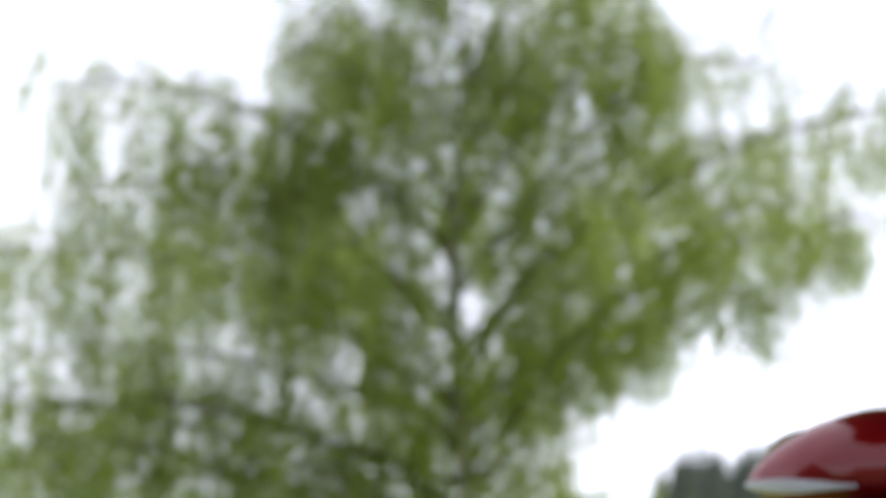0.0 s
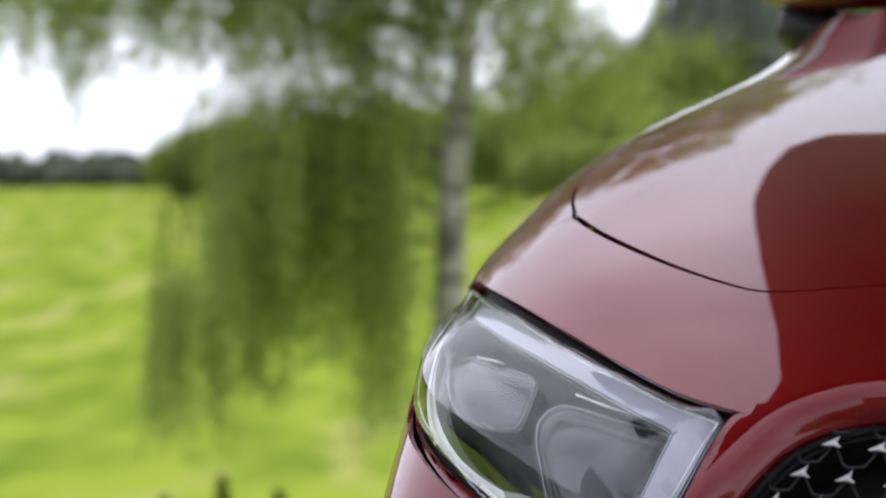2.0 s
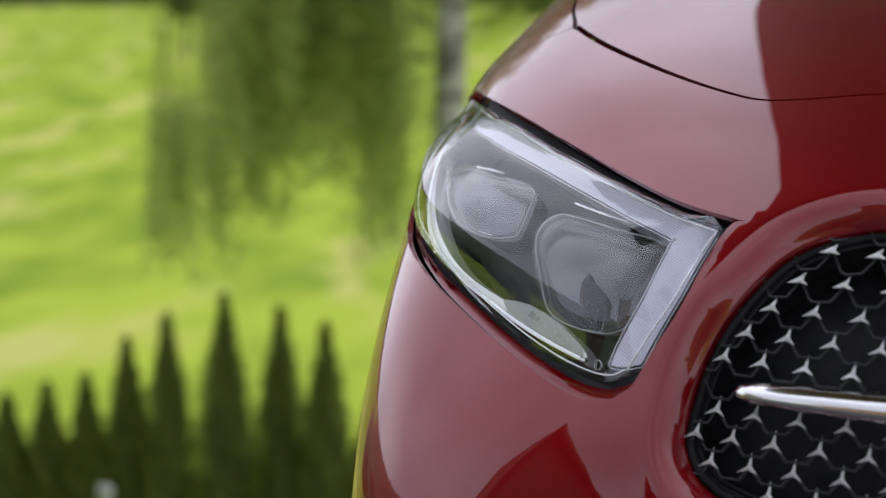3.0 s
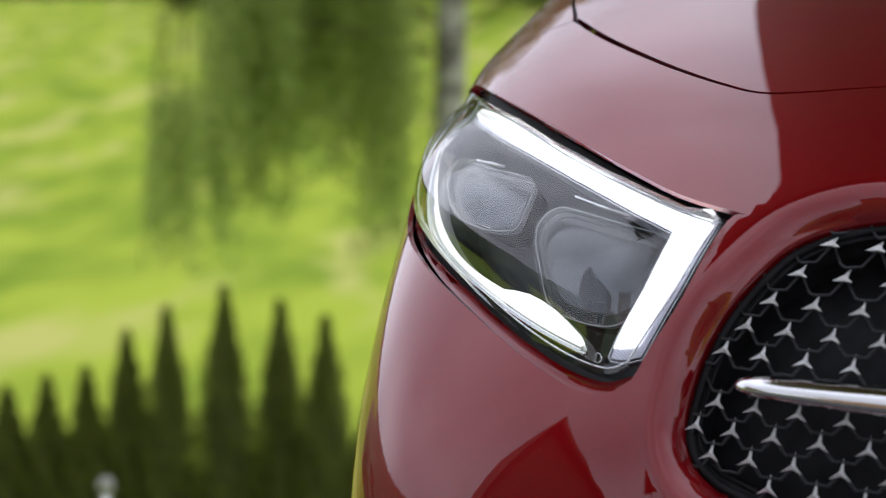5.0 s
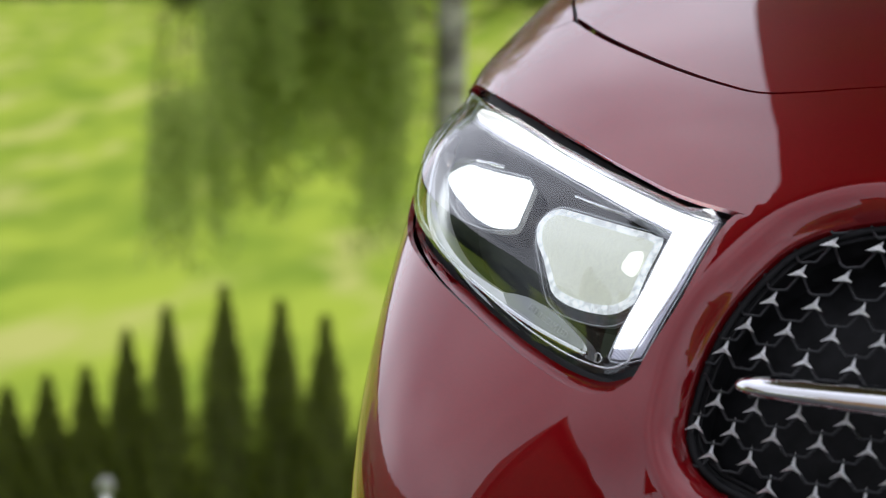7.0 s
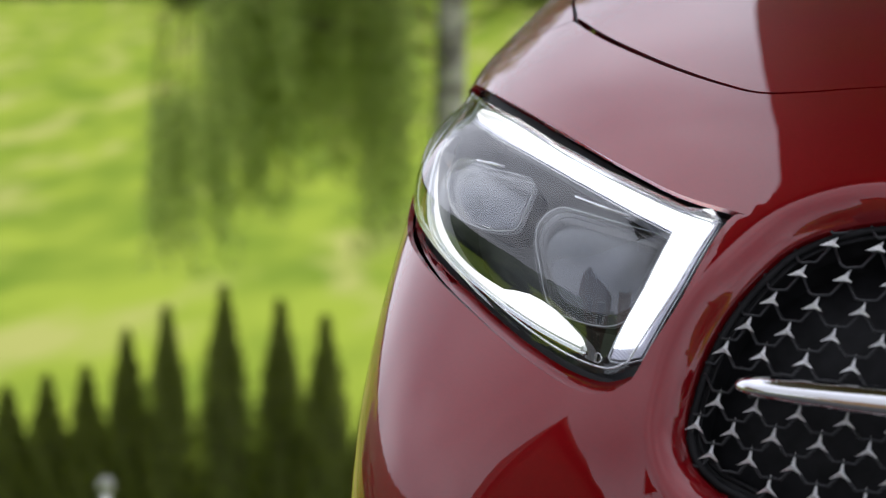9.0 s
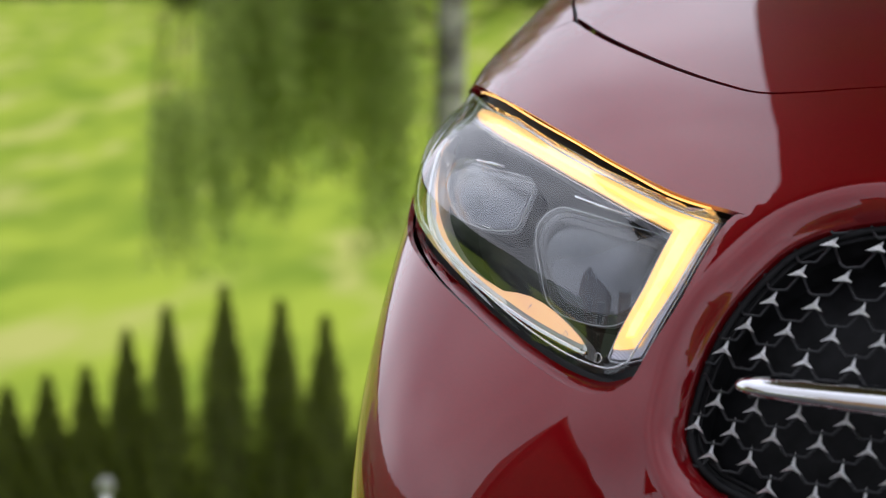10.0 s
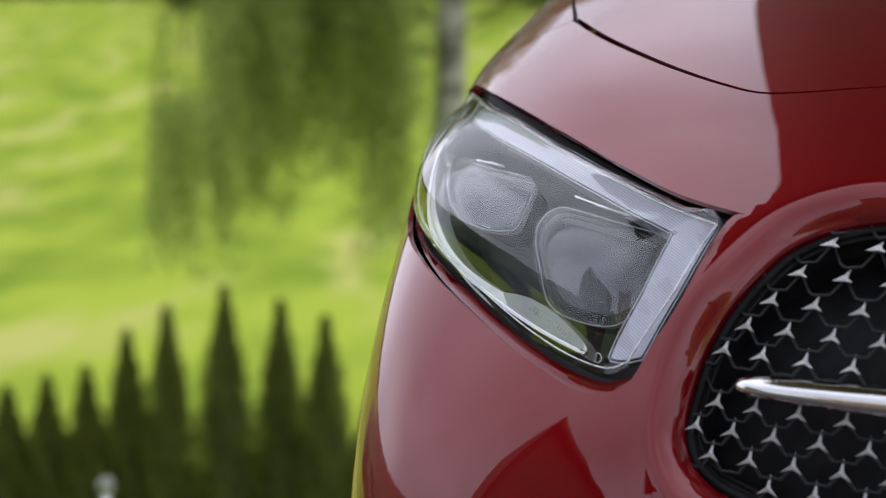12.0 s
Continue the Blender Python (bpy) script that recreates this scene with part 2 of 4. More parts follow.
def inset(poly, by):
    """The closed line moved inwards, in the measure of u."""
    pts = [Vector((u, v * STRETCH)) for u, v in poly]
    area = sum(a.x * b.y - b.x * a.y for a, b in zip(pts, pts[1:] + pts[:1]))
    out = []
    for i, p in enumerate(pts):
        d = (pts[(i + 1) % len(pts)] - pts[i - 1]).normalized()
        n = Vector((-d.y, d.x)) * (1 if area > 0 else -1)
        q = p + by * n
        out.append((q.x, q.y / STRETCH))
    return out


def shrink(poly, by):
    """Inset without the loops that narrow ends would make."""
    a = np.array([(u, v * STRETCH) for u, v in poly])
    b = np.roll(a, -1, axis=0)
    keep = []
    for u, v in inset(poly, by):
        p = np.array((u, v * STRETCH))
        t = np.clip(((p - a) * (b - a)).sum(1) / np.maximum(((b - a) ** 2).sum(1), 1e-12), 0, 1)
        if np.sqrt(((a + t[:, None] * (b - a) - p) ** 2).sum(1).min()) > by * 0.86 and inside((u, v), poly):
            keep.append((u, v))
    return keep


def flip(poly):
    return [(-u, v) for u, v in poly][::-1]


def panel(name, outline, mat, parent, holes=(), depth=0.0, wall=0.014, lean=0.0, bulge=0.0, cell=0.02, label="", swell=None, extra=()):
    """A sheet of the skin within a closed line, sunk by depth, its rims turned inwards by wall. bulge: how far its middle stands out."""
    loops = [list(outline), *[list(h) for h in holes]]
    pts, edges = [], []
    for lp in loops:
        s = len(pts)
        pts += [Vector((u, v * STRETCH)) for u, v in lp]
        edges += [(s + i, s + (i + 1) % len(lp)) for i in range(len(lp))]
    us, vs = [u for u, v in outline], [v for u, v in outline]
    rims = [Vector(p) for p in pts]
    rim_np = np.array([tuple(p) for p in rims])
    i0, i1 = int(min(us) / cell) - 1, int(max(us) / cell) + 2
    j0, j1 = int(min(vs) * STRETCH / cell) - 1, int(max(vs) * STRETCH / cell) + 2
    for i in range(i0, i1):
        for j in range(j0, j1):
            q = (i * cell, j * cell)
            uv = (q[0], q[1] / STRETCH)
            if not inside(uv, outline) or any(inside(uv, h) for h in holes):
                continue
            if ((rim_np - q) ** 2).sum(1).min() > (cell * 0.45) ** 2:
                pts.append(Vector(q))
    pts += [Vector((u, v * STRETCH)) for u, v in extra if inside((u, v), outline) and not any(inside((u, v), h) for h in holes)]
    co, _, tris, *_ = delaunay_2d_cdt(pts, edges, [], 0, 1e-6)
    flat = [(c.x, c.y / STRETCH) for c in co]
    keep = []
    for t in tris:
        c = (sum(flat[k][0] for k in t) / 3, sum(flat[k][1] for k in t) / 3)
        if inside(c, outline) and not any(inside(c, h) for h in holes):
            keep.append(t)
    far = np.array([math.sqrt(((rim_np - (u, v * STRETCH)) ** 2).sum(1).min()) for u, v in flat]) if bulge else np.zeros(len(flat))
    top = max(far.max(), 1e-6)
    verts, norms = [], []
    for (u, v), d in zip(flat, far):
        n = skin_normal(u, v)
        h = bulge * math.sin(min(1, d / top) * math.pi / 2)
        if swell:
            raised = lambda a, b: skin(a, b) + skin_normal(a, b) * swell(a, b)
            h += swell(u, v)
            m = (raised(u + 0.004, v) - raised(u - 0.004, v)).cross(raised(u, v + 0.02) - raised(u, v - 0.02)).normalized()
            norms.append(m if m.dot(n) > 0 else -m)
        else:
            norms.append(n)
        verts.append(skin(u, v) + n * (h - depth))
    faces = []
    for t in keep:
        a, b, c = (verts[k] for k in t)
        faces.append(tuple(t) if (b - a).cross(c - a).dot(norms[t[0]]) > 0 else tuple(t[::-1]))
    flatfaces = len(faces)
    if wall:
        for h, lp in enumerate(loops):
            m = len(lp)
            inner = inset(lp, lean if h == 0 else -lean) if lean else lp
            base = len(verts)
            for k in range(m):
                n = skin_normal(*lp[k])
                low = depth - (swell(*lp[k]) if swell else 0)
                verts.append(skin(*lp[k]) - n * low)
                verts.append(skin(*inner[k]) - n * (low + wall))
                norms += [n, n]
            for k in range(m):
                a, b = base + 2 * k, base + 2 * ((k + 1) % m)
                faces.append((a, b, b + 1, a + 1))
    me = bpy.data.meshes.new(name)
    me.from_pydata(verts, [], faces)
    me.materials.append(mat)
    me.shade_smooth()
    if not bulge:
        loop_normals = []
        me.update()
        for p in me.polygons:
            for vi in p.vertices:
                loop_normals.append(norms[vi] if p.index < flatfaces else p.normal)
        me.normals_split_custom_set([tuple(n) for n in loop_normals])
    ob = new(name, me)
    ob.parent = parent
    return tagged(ob, label)


def bead(name, line, mat, parent, radius=0.0015, depth=0.0, closed=True, label="", sides=6):
    """A thin round rod laid along a line of the skin."""
    path = [skin(u, v) - skin_normal(u, v) * depth for u, v in line]
    if closed:
        path.append(path[0])
    bm = bmesh.new()
    tube(bm, path, radius, sides)
    return part(name, bm, mat, parent, label)


# ---------------------------------------------------------------- the car
CAR_POSE = pose(NOSE[0], NOSE[1], 0, 8, 0, -28)
car = new("car")
car.matrix_world = CAR_POSE
tagged(car, "deep red metallic saloon car parked on a sloping drive", "car")

# lines of the nose on one side, from the middle outwards
LAMP_LOW = [(0.86, 3.60), (0.80, 3.36), (0.74, 3.20), (0.675, 3.125), (0.588, 3.138), (0.502, 3.10), (0.442, 3.025), (0.387, 2.928), (0.344, 2.857), (0.314, 2.865),
            (0.295, 2.966), (0.283, 3.117), (0.255, 3.764), (0.238, 4.676), (0.226, 4.797)]
LAMP_TOP = [(0.226, 4.797), (0.239, 4.826), (0.284, 4.938), (0.345, 5.172), (0.425, 5.442), (0.514, 5.653), (0.60, 5.75), (0.683, 5.765), (0.712, 5.69)]
LAMP_OUT = [(0.712, 5.69), (0.78, 5.35), (0.84, 4.80), (0.87, 4.15), (0.86, 3.60)]
FENDER_SEAM = [(0.712, 5.69), (0.687, 6.03), (0.636, 6.343), (0.575, 6.63), (0.529, 6.79)]
HOOD_FRONT = [(0.529, 6.79), (0.508, 6.741), (0.46, 6.606), (0.399, 6.446), (0.337, 6.28), (0.287, 6.157), (0.254, 6.10), (0.222, 6.131), (0.166, 6.231), (0.08, 6.30), (0.0, 6.32)]
HOOD_SIDE = [(0.529, 6.79), (0.543, 6.884), (0.573, 7.038), (0.604, 7.26), (0.614, 7.48), (0.602, 7.68), (0.575, 7.92), (0.556, 8.2), (0.548, 8.55), (0.562, 8.95), (0.58, 9.6)]
GRILLE_EDGE = [(0.0, 5.32), (0.07, 5.26), (0.142, 5.108), (0.168, 4.991), (0.188, 4.824), (0.202, 4.616), (0.214, 4.297), (0.226, 3.911), (0.237, 3.568), (0.246, 3.262), (0.252, 3.002), (0.255, 2.787),
               (0.252, 2.653), (0.245, 2.557), (0.235, 2.487), (0.222, 2.435), (0.17, 2.31), (0.09, 2.21), (0.0, 2.19)]
INTAKE = [(0.34, 1.60), (0.415, 2.06), (0.48, 1.97), (0.54, 1.86), (0.66, 1.60), (0.74, 1.25), (0.70, 0.75), (0.52, 0.62), (0.38, 0.85)]

lamp_low, lamp_top, lamp_out = curve(LAMP_LOW), curve(LAMP_TOP), curve(LAMP_OUT)
seam, hood_front, hood_side = curve(FENDER_SEAM), curve(HOOD_FRONT), curve(HOOD_SIDE)
grille_edge = curve(GRILLE_EDGE)
grille_ring = grille_edge[:-1] + flip(grille_edge)[:-1]
intake_ring = ring(INTAKE)
side_low = [(1.0, 0.5 * k) for k in range(8)] + [(1.0, 3.75), (0.93, 3.75)]

half = ([(0.1 * k, 0.0) for k in range(0, 10)] + side_low + lamp_low[:-1] + lamp_top[:-1] + seam[:-1] + hood_front)
bumper_line = half[:-1] + flip(half)[:-1]
ROLL, ROLL_DEEP = 0.021, 0.027
VALLEY = [(0.284, 3.30), (0.286, 3.10), (0.286, 2.90), (0.284, 2.70), (0.279, 2.50), (0.273, 2.33), (0.262, 2.05), (0.25, 1.8)]
edge_np, valley_np = np.array([(u, v * STRETCH) for u, v in grille_ring]), np.array([(u, v * STRETCH) for u, v in curve(VALLEY)])


def nose_form(u, v):
    """The rim rolls into the grille, and a shallow valley runs down between lamp and grille."""
    q = np.array((abs(u), v * STRETCH))
    h = 0.0
    if abs(u) < 0.36:
        d = math.sqrt(((edge_np - q) ** 2).sum(1).min())
        if d < ROLL:
            d = -d if inside((u, v), grille_ring) else d
            h -= ROLL_DEEP * min(1.1, 1 - d / ROLL) ** 2.2
        d = math.sqrt(((valley_np - q) ** 2).sum(1).min())
        h -= 0.0015 * math.exp(-(d / 0.02) ** 2) * (1 - smooth01(3.05, 3.35, v))
    return h


rolled = [p for by in (0.0015, 0.003, 0.005, 0.0075, 0.010, 0.0125, 0.015, 0.018, 0.021) for p in inset(grille_ring, -by)]
rolled += [(s * (u + du), v) for u, v in curve(VALLEY) for du in (-0.027, -0.021, -0.014, -0.007, 0.0, 0.007, 0.014, 0.021, 0.027) for s in (1, -1)]
panel("bumper", bumper_line, PAINT, car, holes=(grille_ring, intake_ring, flip(intake_ring)), wall=0.006, lean=0.0, cell=0.014, swell=nose_form, extra=rolled)

GAP = 0.0034


def fender_form(u, v):
    """The wing's shoulder stands a little fuller than the nose."""
    return 0.006 * smooth01(0.70, 0.82, abs(u)) * smooth01(4.4, 5.4, v) * (1 - smooth01(7.4, 8.6, v))


hood_half = [(u, v + 0.012 + 0.038 * smooth01(0.15, 0.5, u)) for u, v in hood_front[::-1]] + [(u - GAP * (1 + 1.8 * (1 - smooth01(6.8, 7.5, v))), v) for u, v in hood_side[1:]] + [(0.4, 9.75), (0.2, 9.85)]
hood_line = hood_half + flip(hood_half[1:])
panel("hood", hood_line, PAINT, car, wall=0.016, lean=0.001, cell=0.014)
for sign in (1, -1):
    line = [(1.0, 3.9), (0.93, 3.76)] + lamp_out[::-1][:-1] + [(u + GAP * 0.6, v) for u, v in seam[:-1]] + hood_side[:-1] + [(0.58, 9.6), (0.60, 9.9), (0.8, 9.9), (1.0, 9.9)] + [(1.0, 9.9 - 0.5 * k) for k in range(1, 12)]
    panel("fender", line if sign > 0 else flip(line), PAINT, car, wall=0.012, cell=0.016, swell=fender_form)
    # dark seal under the gap
    path = hood_front[::-1] + hood_side[1:]
    path = [(sign * u, v) for u, v in path]
    bead("hood_seal", path, RUBBER, car, 0.0045, 0.0115, closed=False)
    ir = intake_ring if sign > 0 else flip(intake_ring)
    panel("intake", inset(ir, -0.004), BLACK, car, depth=0.05, wall=0.0, cell=0.03, label="black air intake mesh")
    bead("intake_trim", ir, GLOSS_BLACK, car, 0.004, 0.004)
    bead("wing_seam", [(sign * (u + GAP * 0.3), v) for u, v in seam], RUBBER, car, 0.0009, 0.0006, closed=False)


# ---------------------------------------------------------------- headlamps
def cover_material(name, shine):
    """Clear polycarbonate: see-through, with the gloss of a smooth surface."""
    m = bpy.data.materials.new(name)
    m.use_nodes = True
    n, l = m.node_tree.nodes, m.node_tree.links
    n.remove(n["Principled BSDF"])
    clear, gloss, mix, edge = n.new("ShaderNodeBsdfTransparent"), n.new("ShaderNodeBsdfGlossy"), n.new("ShaderNodeMixShader"), n.new("ShaderNodeLayerWeight")
    power, gain = n.new("ShaderNodeMath"), n.new("ShaderNodeMath")
    clear.inputs[0].default_value = (0.96, 0.97, 0.97, 1)
    gloss.inputs["Roughness"].default_value = 0.0
    edge.inputs["Blend"].default_value = 0.5
    power.operation, gain.operation = "POWER", "MULTIPLY_ADD"
    power.inputs[1].default_value = 5.0
    gain.inputs[1].default_value, gain.inputs[2].default_value = 0.9, shine
    l.new(edge.outputs["Facing"], power.inputs[0])
    l.new(power.outputs[0], gain.inputs[0])
    l.new(gain.outputs[0], mix.inputs[0])
    l.new(clear.outputs[0], mix.inputs[1])
    l.new(gloss.outputs[0], mix.inputs[2])
    l.new(mix.outputs[0], n["Material Output"].inputs["Surface"])
    return m


def glow(name, color, strength, grain=0.0, scale=60):
    m = material(name, (0.6, 0.6, 0.6), 0.4)
    n, l = m.node_tree.nodes, m.node_tree.links
    b = n["Principled BSDF"]
    b.inputs["Emission Color"].default_value = (*color, 1)
    b.inputs["Emission Strength"].default_value = strength
    if grain:
        tc, tex, rmp, mul = n.new("ShaderNodeTexCoord"), n.new("ShaderNodeTexVoronoi"), n.new("ShaderNodeMapRange"), n.new("ShaderNodeMath")
        tex.inputs["Scale"].default_value = scale
        l.new(tc.outputs["Object"], tex.inputs["Vector"])
        rmp.inputs["From Max"].default_value = 0.7
        rmp.inputs["To Min"].default_value, rmp.inputs["To Max"].default_value = strength * (1 + grain), strength * (1 - grain)
        l.new(tex.outputs["Distance"], rmp.inputs["Value"])
        l.new(rmp.outputs[0], b.inputs["Emission Strength"])
    return m


LAMP_COVER, LENS = cover_material("lamp_cover", 0.12), cover_material("lens_glass", 0.045)


def guide_material():
    """Frosted light guide with a fine ribbing."""
    m = material("light_guide", (0.66, 0.66, 0.76), 0.4, 0.5, Coat_Weight=0.6, Coat_Roughness=0.05)
    n, l = m.node_tree.nodes, m.node_tree.links
    b = n["Principled BSDF"]
    tc, wav, bmp, mix = n.new("ShaderNodeTexCoord"), n.new("ShaderNodeTexWave"), n.new("ShaderNodeBump"), n.new("ShaderNodeMix")
    wav.bands_direction = "DIAGONAL"
    wav.inputs["Scale"].default_value, wav.inputs["Distortion"].default_value = 150, 0.3
    l.new(tc.outputs["Object"], wav.inputs["Vector"])
    bmp.inputs["Strength"].default_value, bmp.inputs["Distance"].default_value = 0.3, 0.001
    l.new(wav.outputs["Fac"], bmp.inputs["Height"])
    l.new(bmp.outputs[0], b.inputs["Normal"])
    mix.data_type = "RGBA"
    mix.inputs[6].default_value, mix.inputs[7].default_value = (0.54, 0.54, 0.66, 1), (0.77, 0.77, 0.87, 1)
    l.new(wav.outputs["Fac"], mix.inputs[0])
    l.new(mix.outputs[2], b.inputs["Base Color"])
    return m


GUIDE = guide_material()
SWEEP_TRIM = material("sweep_reflector", (0.95, 0.96, 0.97), 0.34, 0.75)
CLEAR_TRIM = material("clear_trim", (0.95, 0.96, 0.98), 0.25, 0.8)
WHITE_GLOW = glow("daytime_light_white", (0.96, 0.99, 1.0), 2.2)
CORE_GLOW = glow("daytime_light_core", (0.97, 0.97, 1.0), 1.25, 0.12, 300)
AMBER_GLOW = glow("indicator_amber", (1.0, 0.47, 0.01), 1.35)
AMBER_CORE = glow("indicator_amber_core", (1.0, 0.62, 0.10), 1.8)
AMBER_SOFT = glow("indicator_amber_soft", (1.0, 0.42, 0.06), 0.8)
BEAM_WHITE = glow("beam_white", (0.95, 1.0, 0.99), 1.9, 0.25, 180)
BEAM_SOFT = glow("beam_soft", (0.8, 0.86, 0.62), 0.5, 0.22, 420)
BEAM_RIM = glow("beam_rim", (0.9, 0.97, 1.0), 0.8, 0.5, 160)
BEAM_HOT = glow("beam_hot", (0.98, 1.0, 0.9), 1.0)

LENS_BACK = material("lens_barrel", (0.01, 0.01, 0.012), 0.12)
DOME = vary(material("projector_dome", (0.1, 0.1, 0.12), 0.24, 0.6), ((0.06, 0.065, 0.075), (0.13, 0.135, 0.155)), 20, 0, low=0.40, high=0.60)
RIM_GREY = material("lens_rim_clear", (0.55, 0.58, 0.6), 0.15, 0.6)
TAB_GREY = material("tab_grey", (0.42, 0.44, 0.44), 0.4, 0.5)
LETTER_GREY = material("letter_grey", (0.6, 0.62, 0.62), 0.4, 0.5)
SIDE_GREY = material("frosted_side_and_sheen", (0.62, 0.65, 0.67), 0.5, 0.0)
COVER = [(0.681, 5.60), (0.60, 5.595), (0.502, 5.496), (0.416, 5.266), (0.340, 5.033), (0.280, 4.819), (0.249, 4.73), (0.242, 4.68), (0.245, 4.524), (0.261, 3.777), (0.288, 3.163), (0.297, 3.059),
         (0.314, 2.993), (0.347, 3.006), (0.391, 3.078), (0.448, 3.191), (0.512, 3.303), (0.581, 3.363), (0.65, 3.37), (0.73, 3.44), (0.80, 3.68), (0.835, 4.1), (0.81, 4.75), (0.75, 5.3)]
DRL = [(0.70, 5.24), (0.690, 5.36), (0.651, 5.50), (0.56, 5.575), (0.434, 5.383), (0.352, 5.138), (0.289, 4.915), (0.260, 4.854), (0.252, 4.811), (0.255, 4.541), (0.266, 3.89), (0.287, 3.28), (0.296, 3.176),
       (0.315, 3.133), (0.315, 3.21), (0.294, 3.828), (0.284, 4.57), (0.287, 4.62), (0.314, 4.734), (0.384, 4.986), (0.479, 5.21), (0.585, 5.30), (0.64, 5.27)]
SWEEP_IN = [(0.76, 4.62), (0.74, 4.25), (0.70, 3.78), (0.650, 3.56), (0.591, 3.44), (0.527, 3.365), (0.449, 3.335)]
SWEEP_TAB = [(0.432, 3.37), (0.413, 3.39), (0.395, 3.375), (0.378, 3.335), (0.36, 3.265), (0.347, 3.20), (0.342, 3.15), (0.342, 3.085)]
SWEEP_OUT = [(0.342, 3.085), (0.390, 3.14), (0.455, 3.218), (0.529, 3.275), (0.62, 3.31), (0.69, 3.44), (0.745, 3.80), (0.775, 4.25)]
LENS_SMALL = [(0.70, 3.93), (0.70, 4.25), (0.662, 4.72), (0.60, 4.89), (0.50, 5.03), (0.478, 5.0), (0.470, 4.881), (0.464, 4.352), (0.482, 4.17), (0.53, 3.93), (0.586, 3.76), (0.655, 3.72)]
LENS_LARGE = [(0.434, 4.272), (0.437, 4.546), (0.424, 4.77), (0.395, 4.80), (0.322, 4.735), (0.306, 4.70), (0.295, 4.584), (0.306, 3.738), (0.316, 3.51), (0.340, 3.377), (0.391, 3.375), (0.413, 3.574)]


COVER_SWELL = 0.046
COVER_ROOF = ((0.242, 0.28, 0.34, 0.416, 0.502, 0.60, 0.681, 0.75), (4.69, 4.83, 5.04, 5.275, 5.505, 5.605, 5.62, 5.35))
COVER_SILL = ((0.245, 0.261, 0.288, 0.314, 0.347, 0.391, 0.448, 0.512, 0.581, 0.65, 0.73), (4.5, 3.76, 3.15, 2.98, 2.99, 3.06, 3.18, 3.29, 3.35, 3.36, 3.42))


def cover_form(u, v):
    """How far the clear cover stands out from the skin: fullest in its upper third, so that it leans forward over the bumper."""
    u = abs(u)
    high, low = np.interp(u, *COVER_ROOF), np.interp(u, *COVER_SILL)
    w = min(1, max(0, (v - low) / max(0.05, high - low)))
    return COVER_SWELL * 2.75 * w * (1 - w) ** 0.7 * max(0, 1 - abs((u - 0.43) / 0.245) ** 3)


def dome_form(line, rise):
    """A smooth lens, fullest at the middle of a closed line."""
    us, vs = [abs(u) for u, v in line], [v for u, v in line]
    cu, cv, ru, rv = (min(us) + max(us)) / 2, (min(vs) + max(vs)) / 2, (max(us) - min(us)) / 2, (max(vs) - min(vs)) / 2
    return lambda u, v: rise * (1 - 0.5 * ((abs(u) - cu) / ru) ** 2 - 0.5 * ((v - cv) / rv) ** 2)


